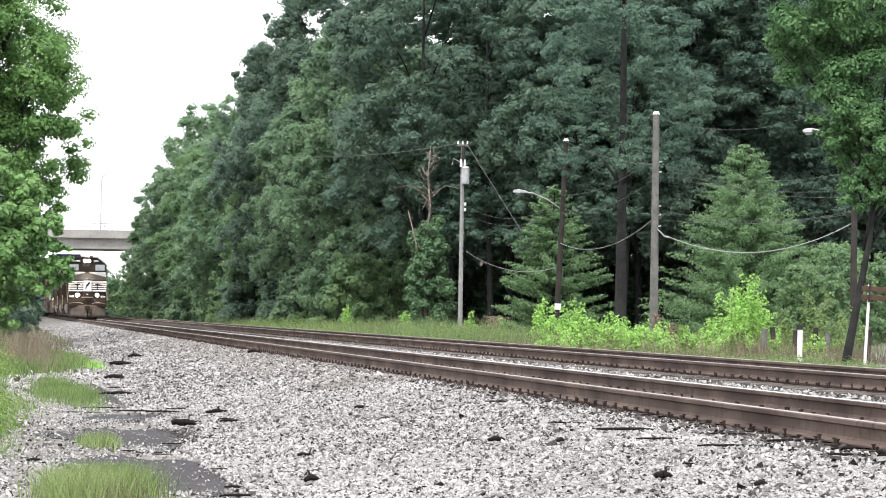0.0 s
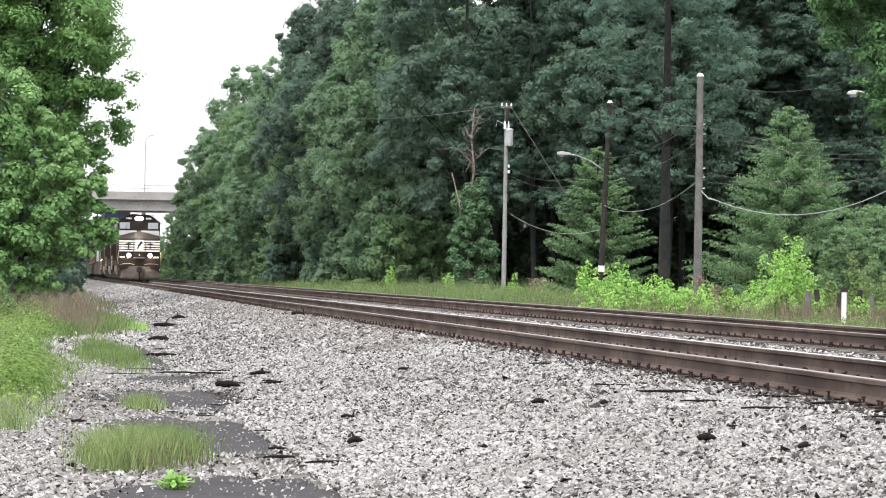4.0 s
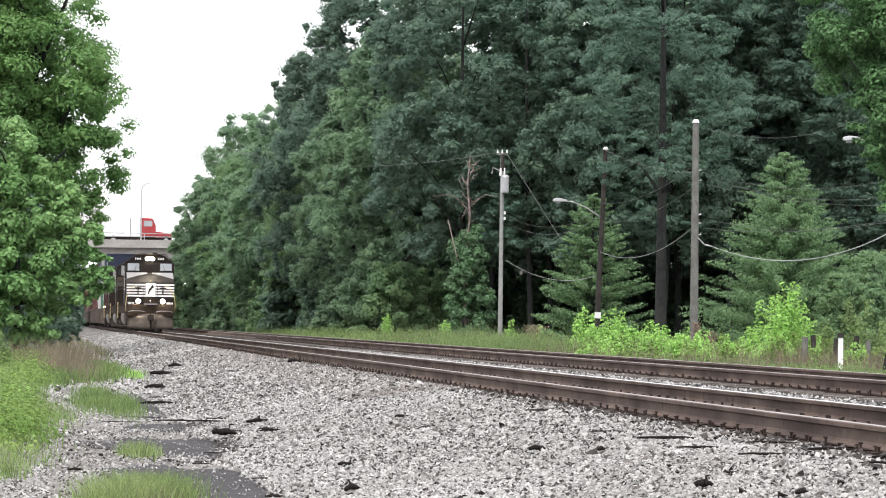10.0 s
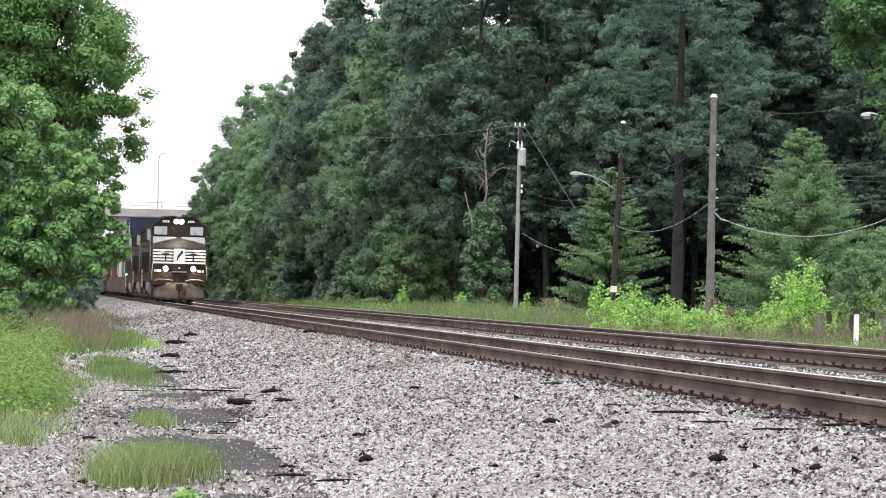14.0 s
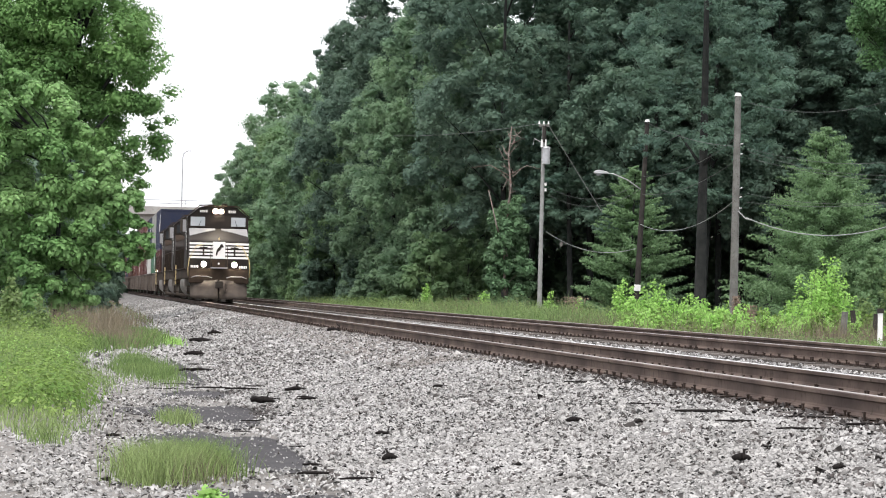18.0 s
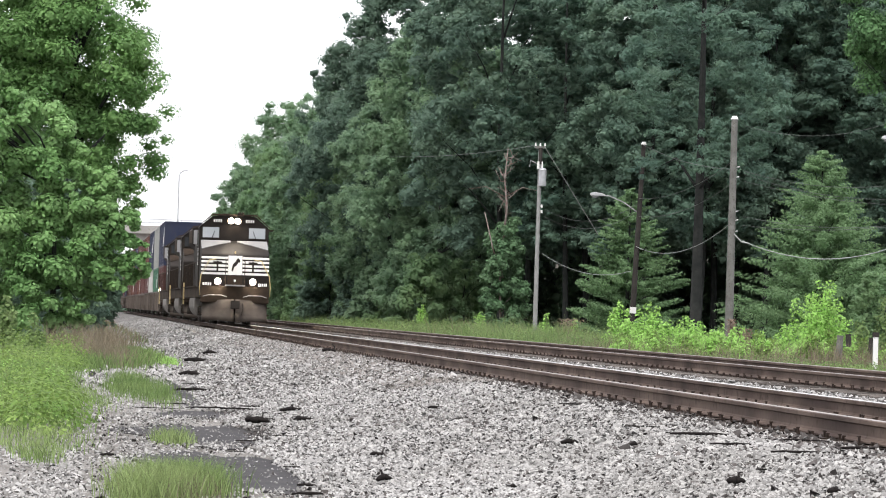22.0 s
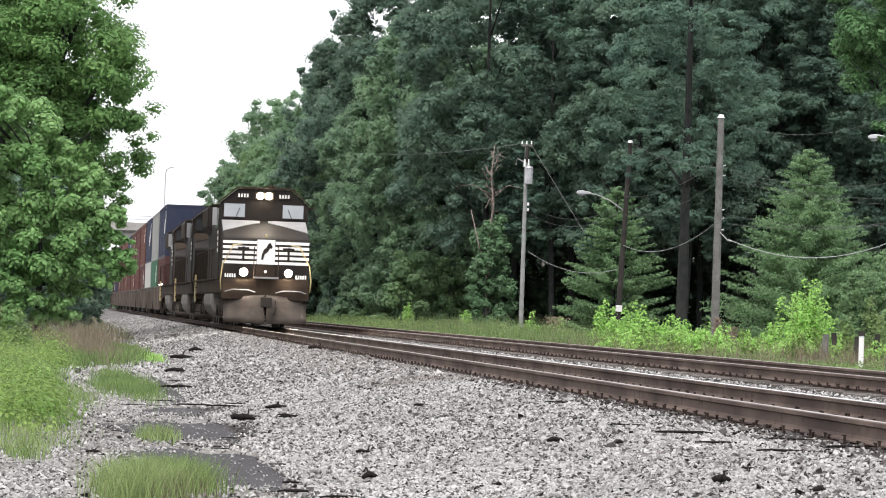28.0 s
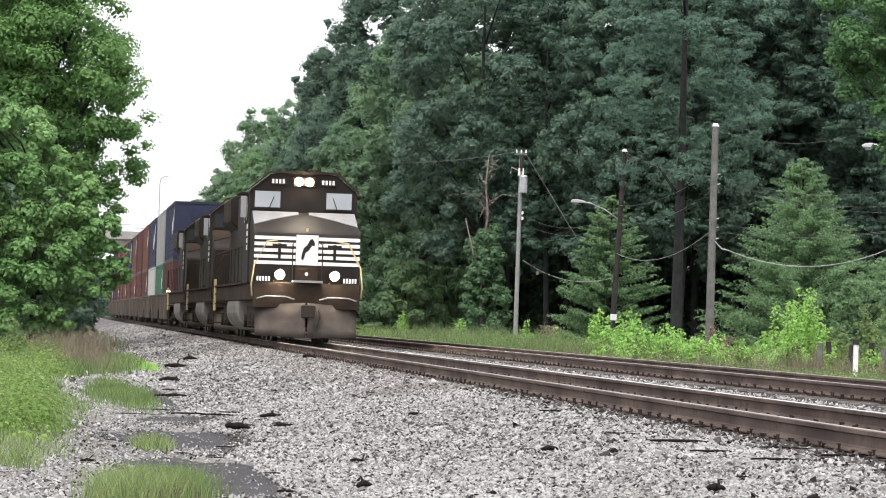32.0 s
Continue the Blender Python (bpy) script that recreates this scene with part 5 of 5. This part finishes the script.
        # corner handrails and steps
        hr = G().tube([(s * 1.53, 0.8, 1.25), (s * 1.56, 0.75, 1.6), (s * 1.5, 0.75, 2.1), (s * 1.15, 0.8, 2.75), (s * 0.85, 0.95, 2.8)], 0.025)
        part("handrail", hr, M_YELLOW if front else M_DUSTY, t, "pale yellow corner handrail" if front else "", smooth=True)
        part("handrail", G().tube([(s * 0.42, 0.8, 1.7), (s * 0.42, 0.8, 2.7), (s * 0.36, 1.0, 2.76)], 0.018), M_DUSTY, t)
        part("handrail", G().tube([(s * 1.55, L - 0.8, 0.6), (s * 1.55, L - 0.78, 2.7)], 0.02), M_DUSTY, t)
        part("step_panel", G().box(s * 1.5, s * 1.56, L - 1.3, L - 0.8, 0.85, 1.9), M_YELLOW, t, "yellow step edge")
        for k in range(4):
            part("step", G().box(s * 1.15, s * 1.55, 0.95, 1.5, 0.42 + k * 0.32, 0.46 + k * 0.32), M_DUSTY, t)
            part("step", G().box(s * 1.15, s * 1.55, L - 1.5, L - 0.95, 0.42 + k * 0.32, 0.46 + k * 0.32), M_DUSTY, t)
        rail = G().tube([(s * 1.53, 6.0, 2.7), (s * 1.53, L - 1.0, 2.7)], 0.02)
        part("side_rail", rail, M_DUSTY, t)
        for k in range(9):
            part("rail_stanchion", G().tube([(s * 1.53, 6.0 + 1.9 * k, 1.66), (s * 1.53, 6.0 + 1.9 * k, 2.7)], 0.014), M_DUSTY, t)
    hl = part("headlight", G().box(-0.34, 0.34, 2.9, 3.02, 4.34, 4.62), M_DUSTY, cab, bevel=0.03)
    for s in (-0.15, 0.15):
        part("lens", G().cyl((s, 4.48), 0.115, 2.87, 2.9, "y", 16), M_LAMP if front else M_GLASS, hl, "bright glowing lamp" if front else "")
    part("horn", G().cyl((0.3, 4.85), 0.04, 4.2, 4.7, "y", 8, 0.08).cyl((0.45, 4.85), 0.04, 4.3, 4.7, "y", 8, 0.08), M_DUSTY, cab)
    part("antenna_dome", G().cyl((-0.3, 4.6), 0.25, 4.72, 4.84, "z", 12, 0.18), M_DUSTY, cab)
    # long hood with doors, exhaust and radiator section
    hp = [(-1.02, 1.68), (1.02, 1.68), (1.02, 4.25), (0.8, 4.45), (-0.8, 4.45), (-1.02, 4.25)]
    hood = part("long_hood", G().prism(hp, 5.7, 16.2), M_BLACK, t, bevel=0.02)
    part("exhaust_stack", G().box(-0.4, 0.4, 11.0, 12.2, 4.45, 4.62), M_DUSTY, hood, bevel=0.04)
    rp = [(-1.1, 1.68), (1.1, 1.68), (1.1, 3.45), (1.36, 3.7), (1.36, 4.4), (1.2, 4.52), (-1.2, 4.52), (-1.36, 4.4), (-1.36, 3.7), (-1.1, 3.45)]
    part("radiator_section", G().prism(rp, 16.2, 20.6), M_BLACK, t, bevel=0.03)
    part("rear_hood", G().prism([(-1.02, 1.68), (1.02, 1.68), (1.02, 4.3), (0.8, 4.5), (-0.8, 4.5), (-1.02, 4.3)], 20.6, 21.4), M_BLACK, t, bevel=0.02)
    for s in (-1, 1):
        for k in range(9):
            part("hood_door", G().box(s * 1.02, s * 1.045, 5.9 + k * 1.12, 6.9 + k * 1.12, 1.8, 4.0), M_DUSTY, hood)
        part("blower_box", G().prism([(s * 1.02, 1.72), (s * 1.45, 1.72), (s * 1.45, 4.2), (s * 1.02, 4.42)][::s], 5.75, 10.2), M_BLACK, t, bevel=0.03)
        part("radiator_grille", G().box(s * 1.362, s * 1.375, 16.5, 20.3, 3.75, 4.35), M_DUSTY, t)
        part("air_reservoir", G().cyl((s * 1.2, 0.98), 0.2, 8.2, 9.2, "y", 10), M_DUSTY, t)
    ft = [(-1.4, 1.3), (-1.5, 1.05), (-1.5, 0.72), (-1.38, 0.45), (-1.12, 0.26), (1.12, 0.26), (1.38, 0.45), (1.5, 0.72), (1.5, 1.05), (1.4, 1.3)]
    part("fuel_tank", G().prism(ft, 8.1, 14.0), M_TANK, t, "dusty grey fuel tank", bevel=0.05)
    loco_truck(t, 4.7)
    loco_truck(t, 17.6)
    return t


CONT = {"navy": (0.026, 0.033, 0.066), "grey": (0.3, 0.31, 0.29), "red": (0.092, 0.034, 0.03), "orange": (0.125, 0.05, 0.034), "green": (0.05, 0.15, 0.09),
        "rust": (0.105, 0.037, 0.03), "white": (0.5, 0.5, 0.47), "brown": (0.11, 0.05, 0.036)}
M_CONT = {k: mat(k + "_container_steel", c, tuple(v * 0.75 + 0.02 for v in c), 0.7, 0.6, 0, 0.08, tuple(v * 0.5 + 0.03 for v in c), 5) for k, c in CONT.items()}
CONT_LOOK = {}


def container_meshes(colour):
    """Corrugated 12.2 m steel box, its frame, doors and roof; origin at the middle of the front bottom edge."""
    if colour in CONT_LOOK:
        return CONT_LOOK[colour]
    m, L, W, H = M_CONT[colour], 12.19, 1.22, 2.9
    out = []
    fr = G()
    for x in (-W, W - 0.14):
        for y in (0, L - 0.14):
            fr.box(x, x + 0.14, y, y + 0.14, 0, H)
        for z in (0, H - 0.1):
            fr.box(x, x + 0.1, 0.14, L - 0.14, z, z + 0.1)
    for y in (0, L - 0.1):
        for z in (0, H - 0.12):
            fr.box(-W + 0.14, W - 0.14, y, y + 0.1, z, z + 0.12)
    out.append(("frame", fr.mesh("frame", m)))
    for s in (-1, 1):
        g, n = G(), 40
        pts = []
        for i in range(n):
            y0 = 0.14 + (L - 0.28) * i / n
            d = (L - 0.28) / n
            pts += [(s * (W - 0.02), y0), (s * (W - 0.02), y0 + d * 0.4), (s * (W - 0.055), y0 + d * 0.5), (s * (W - 0.055), y0 + d * 0.9)]
        pts += [(s * (W - 0.1), L - 0.14), (s * (W - 0.1), 0.14)]
        g.prism(pts[::s], 0.1, H - 0.1, "z")
        out.append(("side_wall", g.mesh("side_wall", m)))
    out.append(("roof", G().box(-W + 0.1, W - 0.1, 0.1, L - 0.1, H - 0.06, H - 0.03).mesh("roof", m)))
    out.append(("end_wall", G().box(-W + 0.14, W - 0.14, 0.03, 0.06, 0.12, H - 0.12).mesh("end_wall", m)))
    out.append(("end_rib", G().box(-W + 0.14, W - 0.14, 0.015, 0.03, 1.4, 1.5).box(-W + 0.14, W - 0.14, 0.015, 0.03, 0.8, 0.86).mesh("end_rib", m)))
    for s in (-1, 1):
        d = G().box(min(0, s * (W - 0.14)) + 0.005, max(0, s * (W - 0.14)) - 0.005, L - 0.06, L - 0.03, 0.12, H - 0.12)
        d.tube([(s * 0.35, L - 0.01, 0.1), (s * 0.35, L - 0.01, H - 0.1)], 0.02)
        d.tube([(s * 0.75, L - 0.01, 0.1), (s * 0.75, L - 0.01, H - 0.1)], 0.02)
        out.append(("door", d.mesh("door", m)))
    CONT_LOOK[colour] = out
    return out


def build_container(colour, marks):
    t = thing("shipping_container", "%s corrugated steel shipping container on the train" % colour, "container", "double-stacked containers")
    for name, me in container_meshes(colour):
        part(name, me, None, t)
    if marks:
        for s in (-1, 1):
            m = M_WHITE if colour in ("navy", "red", "green", "brown", "rust", "orange") else M_BLACK
            for i in range(marks):
                part("marking_bar", G().box(s * 1.222, s * 1.228, 1.2 + i * 0.9, 1.75 + i * 0.9, 1.5 - 0.2 * i, 2.1 - 0.2 * i), m, t)
            part("marking_bar", G().box(s * 1.222, s * 1.228, 0.5, 0.8, 1.9, 2.5), m, t)
    return t


def build_well_car():
    t = thing("well_car", "dusty tan double-stack well car with ribbed side sills", "well car", "well cars of the train")
    for s in (-1, 1):
        part("side_sill", G().prism([(0.95, 0.9), (1.8, 0.36), (12.6, 0.36), (13.45, 0.9), (13.45, 1.62), (0.95, 1.62)], s * 1.3, s * 1.42, "x"), M_WELL, t, bevel=0.02)
        for k in range(9):
            part("sill_rib", G().box(s * 1.42, s * 1.46, 1.75 + k * 1.3, 1.85 + k * 1.3, 0.4, 1.52), M_WELL, t)
        part("sill_top", G().box(s * 1.27, s * 1.47, 0.95, 13.45, 1.62, 1.69), M_WELL, t)
    part("well_floor", G().box(-1.29, 1.29, 1.4, 13.2, 0.36, 0.48), M_WELL, t)
    for y in (0.1, 13.3):
        part("end_platform", G().box(-1.3, 1.3, y, y + 1.1, 1.02, 1.22), M_WELL, t, bevel=0.03)
    part("drawbar", G().box(-0.12, 0.12, -0.35, 14.8, 0.75, 0.92), M_TRUCK, t)
    for y in (0.1,):
        tr = part("truck", G().box(-0.6, 0.6, y - 0.25, y + 0.25, 0.45, 0.8), M_TRUCK, t)
        for s in (-1, 1):
            part("side_frame", G().prism([(y - 1.2, 0.4), (y - 0.5, 0.3), (y + 0.5, 0.3), (y + 1.2, 0.4), (y + 1.1, 0.65), (y + 0.4, 0.8), (y - 0.4, 0.8), (y - 1.1, 0.65)],
                                         s * 0.95, s * 1.12, "x"), M_TRUCK, tr)
        for dy in (-0.9, 0.9):
            wheelset(t, y + dy, 0.42)
    return t


def raise_body(ob):
    """The cab and hoods stand a little taller over the frame."""
    for c in ob.children_recursive:
        n = len(c.data.vertices)
        co = np.empty(n * 3, np.float32)
        c.data.vertices.foreach_get("co", co)
        co = co.reshape(-1, 3)
        co[:, 2] += 0.035 * np.clip(co[:, 2] - 1.0, 0, None)
        c.data.vertices.foreach_set("co", co.ravel())
        c.data.update()


TRAIN = []  # (thing, metres behind the front coupler, height over the rails)
lead = build_loco(True)
second = build_loco(False)
for o in (lead, second):
    raise_body(o)
third = copy_thing(second, pose(0, 0, 0))
part("marker_lamp", G().cyl((-1.48, 1.75), 0.09, 22.2, 22.3, "y", 12), M_MARKER, third, "small white marker lamp")
for i, o in enumerate((lead, second, third)):
    TRAIN.append((o, i * 22.6, 0.0))
UPPER = ["navy", "grey", "navy", "orange", "red", "brown", "navy", "orange", "rust", "red", "navy", "brown"]
LOWER = ["red", "green", "white", "red", "rust", "orange", "red", "orange", "brown", "rust", "navy", "red"]
CAR_START, CAR_PITCH = 68.6, 14.45
car0 = build_well_car()
for i in range(12):
    o = car0 if i == 0 else copy_thing(car0, pose(0, 0, 0))
    y = CAR_START + i * CAR_PITCH
    TRAIN.append((o, y, 0.0))
    TRAIN.append((build_container(LOWER[i], i % 2), y + 1.2, 0.48))
    TRAIN.append((build_container(UPPER[i], (2, 0, 3, 1, 0, 1)[i % 6]), y + 1.2, 3.385))


# ---- articulated lorry that crosses the bridge ----
# local axes: x forwards, y to its left, z up from the road
def build_lorry():
    t = thing("semi_truck", "red tractor unit pulling two short white trailers over the bridge", "truck")
    red = paint("red_cab_paint", (0.36, 0.03, 0.03), 0.4, 0.85)
    part("cab", G().prism([(-1.5, 0.9), (0.2, 0.9), (0.2, 2.0), (-0.15, 2.85), (-1.5, 2.95)], -1.2, 1.2, "y"), red, t, "red day cab", bevel=0.06)
    part("bonnet", G().prism([(0.2, 0.8), (2.0, 0.8), (1.9, 1.25), (0.2, 1.5)], -1.0, 1.0, "y"), red, t, bevel=0.06)
    part("windscreen", G().prism([(0.2, 2.05), (0.24, 2.05), (-0.1, 2.8), (-0.14, 2.8)], -1.05, 1.05, "y"), M_GLASS, t)
    for s in (-1, 1):
        part("side_window", G().box(-1.1, -0.2, s * 1.2, s * 1.215, 2.0, 2.6), M_GLASS, t)
        part("exhaust_stack", G().cyl((-2.5, s * 1.0), 0.08, 1.0, 2.9, "z", 10), M_STEEL, t)
    part("chassis", G().box(-6.5, 1.9, -0.45, 0.45, 0.6, 0.9), M_TRUCK, t)
    dark = paint("trailer_logo_paint", (0.1, 0.045, 0.04), 0.5, 0.8)
    for x0 in (-11.6, -21.3):
        tr = part("trailer", G().box(x0, x0 + 8.5, -1.28, 1.28, 1.25, 4.05), M_WHITE, t, "short white box trailer", bevel=0.04)
        for s in (-1, 1):
            for k in range(4):  # plain slanted shapes in place of the lettering
                x = x0 + 2.6 + 1.0 * k
                part("logo_bar", G().prism([(x, 1.55), (x + 0.22, 1.55), (x + 0.5, 2.5), (x + 0.28, 2.5)], s * 1.283, s * 1.29, "y"), dark, tr)
        part("door_frame", G().box(x0 - 0.03, x0 + 0.06, -1.29, 1.29, 1.2, 4.07), M_STEEL, tr)
    part("dolly", G().box(-13.4, -10.8, -0.5, 0.5, 0.7, 1.1), M_TRUCK, t)
    for x in (1.3, -4.3, -10.4, -12.2, -20.2):
        for s in (-1, 1):
            w = part("wheel", G().cyl((x, 0.5), 0.5, s * 0.85, s * 1.2, "y", 18), M_BLACK, t)
            part("rim", G().cyl((x, 0.5), 0.26, s * 1.2, s * 1.215, "y", 14), M_STEEL, w)
    return t


lorry = build_lorry()


# ---- tie timbers, spikes and stones ----
def build_ties(track, v0, count, pitch, rest):
    me = G().box(-1.3, 1.3, -0.11, 0.11, -0.36, -0.195).mesh("tie", M_TIE, 0.012)
    rs = np.random.RandomState(int(v0 * 7 + count))
    for k in range(count):
        o = part("tie", me, None, track)
        o.matrix_parent_inverse = Matrix()
        o.matrix_basis = pose(rs.uniform(-0.05, 0.05), v0 + k * pitch + rs.uniform(-0.02, 0.02), rs.uniform(-0.012, 0.006), 0, 0, rs.uniform(-0.8, 0.8))
    g = G()
    for k in range(rest):
        v = v0 + (count + k) * pitch
        g.box(-1.3, 1.3, v - 0.11, v + 0.11, -0.36, -0.195)
    for k in range(1, 72):  # behind the camera
        g.box(-1.3, 1.3, v0 - k * pitch - 0.11, v0 - k * pitch + 0.11, -0.36, -0.195)
    part("far_ties", g, M_TIE, track)["kind"] = "stuff"
    # tie plates and spikes
    P, F = [], []
    g = G()
    for k in range(count):
        v = v0 + k * pitch
        for s in (-0.755, 0.755):
            g.box(s - 0.17, s + 0.17, v - 0.09, v + 0.09, -0.196, -0.184)
            for dx, dy in ((-0.1, 0.05), (-0.1, -0.05), (0.1, 0.05), (0.1, -0.05)):
                q = rs.uniform(-0.01, 0.025)
                if rs.rand() < 0.1:
                    continue
                e = rs.uniform(-0.012, 0.012)
                g.box(s + dx - 0.009, s + dx + 0.009, v + dy + e - 0.009, v + dy + e + 0.009, -0.19, -0.158 + q)
                e += rs.uniform(-0.02, 0.02)
                g.box(s + dx - 0.014, s + dx + 0.014, v + dy + e - 0.014, v + dy + e + 0.014, -0.16 + q, -0.148 + q)
    part("tie_plates_and_spikes", g, M_SPIKE, track, "rusty tie plates and spikes")["kind"] = "stuff"


build_ties(near_track, 18, 260, 0.53, 420)
build_ties(far_track, 22, 250, 0.53, 420)


def stones(name, label, seed, n, u0, u1, v0, v1, size, vpow=1.0, lift=0.0, keep=None, m=None, block=False):
    """Angular stones half sunk in the bed (no underside); block: a flat top of three corners in place of a peak."""
    rs = np.random.RandomState(seed)
    u = rs.uniform(u0, u1, n)
    v = v0 + (v1 - v0) * rs.uniform(0, 1, n) ** vpow
    if keep is not None:
        k = keep(u, v, rs)
        u, v = u[k], v[k]
        n = len(u)
    c = uv_np(u, v, bed_z(u) + lift + rs.uniform(-0.2, 0.65, n) * size)
    ring = [(1, 0, -0.35), (0, 1, -0.35), (-1, 0, -0.35), (0, -1, -0.35)]
    octa = np.array(ring + ([(0.55, 0.1, 0.6), (-0.3, 0.5, 0.7), (-0.3, -0.5, 0.55)] if block else [(0.15, 0.1, 0.85)]), float)
    k = len(octa)
    s = size * rs.lognormal(0, 0.3, (n, 1, 1)) * 0.72
    P = (octa[None] * rs.uniform(0.6, 1.15, (n, k, 1)) + rs.normal(0, 0.2 if not block else 0.14, (n, k, 3))) * s * rs.uniform(0.7, 1.3, (n, 1, 3)) * np.array([1.15, 1.0, 0.8])
    a = rs.uniform(0, math.pi, n)
    q = np.stack([np.cos(a), np.zeros(n), np.zeros(n), np.sin(a)], 1) + rs.normal(0, 0.22, (n, 4))
    q /= np.linalg.norm(q, axis=1, keepdims=True)
    w, x, y, z = q.T
    R = np.stack([np.stack([1 - 2 * (y * y + z * z), 2 * (x * y - z * w), 2 * (x * z + y * w)], 1),
                  np.stack([2 * (x * y + z * w), 1 - 2 * (x * x + z * z), 2 * (y * z - x * w)], 1),
                  np.stack([2 * (x * z - y * w), 2 * (y * z + x * w), 1 - 2 * (x * x + y * y)], 1)], 1)
    P = np.einsum("nij,nkj->nki", R, P) + c[:, None]
    f = np.array([(4, 5, 6), (0, 1, 4), (1, 5, 4), (1, 2, 5), (2, 6, 5), (2, 3, 6), (3, 0, 6), (0, 4, 6)] if block else [(0, 1, 4), (1, 2, 4), (2, 3, 4), (3, 0, 4)])
    F = (np.arange(n)[:, None, None] * k + f[None]).reshape(-1, 3)
    return tagged(new(name, np_mesh(name, P.reshape(-1, 3), F, m or M_STONE)), label, "ballast", kind="stuff")


def off_mud(u, v, rs):
    k = np.ones(len(u), bool)
    for a, b, c, d in MUDS:
        k &= ((u - a) / c) ** 2 + ((v - b) / d) ** 2 > rs.uniform(0.35, 1.25, len(u))
    return k


STONE_LABEL = "loose pale grey crushed stones of the ballast"
stones("ballast_stones", STONE_LABEL, 1, 66000, -5.0, -1.3, 16.3, 28, 0.022, 1.1, 0.0, off_mud, None, True)
stones("ballast_stones", STONE_LABEL, 21, 58000, -5.0, -1.3, 27.5, 50, 0.0255, 1.2, 0.0, off_mud)
stones("ballast_stones", "dark stained stones among the ballast", 11, 7000, -5.0, -1.3, 16.3, 50, 0.027, 1.35, 0.006, None, M_STONE_DARK)
# Stained stones, made more numerous to darken this stretch for train shadow and vignette.
stones("ballast_stones", "dark stained stones among the ballast", 12, 9000, -5.0, -1.3, 49, 120, 0.034, 1.35, 0.006, None, M_STONE_DARK)
stones("ballast_stones", STONE_LABEL, 2, 34000, -5.0, -1.3, 48, 112, 0.036, 1.5)
stones("ballast_stones", STONE_LABEL, 8, 9000, -5.0, -1.2, 105, 230, 0.055, 1.3)
stones("ballast_stones", "brown-stained stones along the rail", 15, 7000, -2.5, -1.1, 45, 130, 0.034, 1.5, 0.012, None, M_STONE_BROWN)
stones("ballast_stones", STONE_LABEL, 18, 14000, 2.2, 3.44, 22, 110, 0.03, 1.4, 0.016)
stones("ballast_stones", STONE_LABEL, 16, 3600, -1.5, -0.95, 17, 70, 0.027, 1.3, 0.0)
stones("ballast_stones", "dark stained stones among the ballast", 17, 1800, -1.5, -0.88, 17, 70, 0.03, 1.3, 0.012, None, M_STONE_DARK)
stones("ballast_stones", STONE_LABEL, 3, 9000, -1.25, 1.5, 17, 60, 0.04, 1.1, -0.035)
stones("ballast_stones", STONE_LABEL, 4, 9000, 1.5, 6.4, 22, 90, 0.045, 1.5, -0.05)
stones("path_gravel", "pale gravel scattered on the earth beside the ballast", 5, 17000, -7.3, -4.8, 20, 80, 0.025, 1.6, 0.0, off_mud)
stones("path_gravel", "pale gravel scattered on the earth beside the ballast", 7, 12000, -10.5, -6.9, 22, 34, 0.027, 1.0, 0.012)
stones("path_gravel", "pale gravel scattered on the earth beside the ballast", 6, 3000, -7.0, -4.6, 60, 115, 0.07, 1.2, 0.0, off_mud)


stones("ballast_stones", STONE_LABEL, 13, 9000, -5.0, 6.4, -8, 17, 0.05, 1.0, -0.01)
stones("path_gravel", "pale gravel scattered on the earth beside the ballast", 14, 4000, -10, -4.8, -4, 21, 0.045)
stones("path_gravel", "pale gravel scattered on the earth beside the ballast", 20, 3500, -7.2, -4.6, 98, 175, 0.05, 1.1, 0.0)
stones("path_gravel", "small pebbles scattered on the silt", 19, 2600, -6.6, -4.5, 20, 60, 0.013, 1.3, 0.004)
stones("path_gravel", "dark stones among the pale gravel", 9, 2600, -10.5, -4.8, 21, 45, 0.026, 1.3, 0.008, off_mud, M_STONE_DARK)


# ---- what moves ----
def motions():
    """The train rolls towards the camera at a steady 5 m/s."""
    c = math.cos(TH)
    for ob, back, height in TRAIN:
        rows = []
        for k in range(0, 33, 4):
            v = (FRONT_AT - SPEED * k) / c + back
            rows.append((float(k), Matrix.Translation(at(0, v, RAIL_Z + 0.005 + height)) @ Matrix.Rotation(TH, 4, "Z")))
        walk(ob, rows)
    # the lorry crosses the bridge at about ten seconds and draws up far along the road
    rows = [(t, BRIDGE @ pose(LORRY_AT + x, 3.2, 9.455)) for t, x in ((0.0, -198.0), (4.0, -120.0), (8.0, -40.0), (10.0, 0.0), (12.0, 40.0), (16.0, 112.0), (20.0, 160.0),
                                                                  (24.0, 182.0), (28.0, 190.0), (32.0, 190.0))]
    walk(lorry, rows)


LORRY_AT = 1.0
BRIDGE = pose(-36, 335, 0, 0, 0, 6)
FRONT_AT, SPEED = 248.0, 5.0
motions()
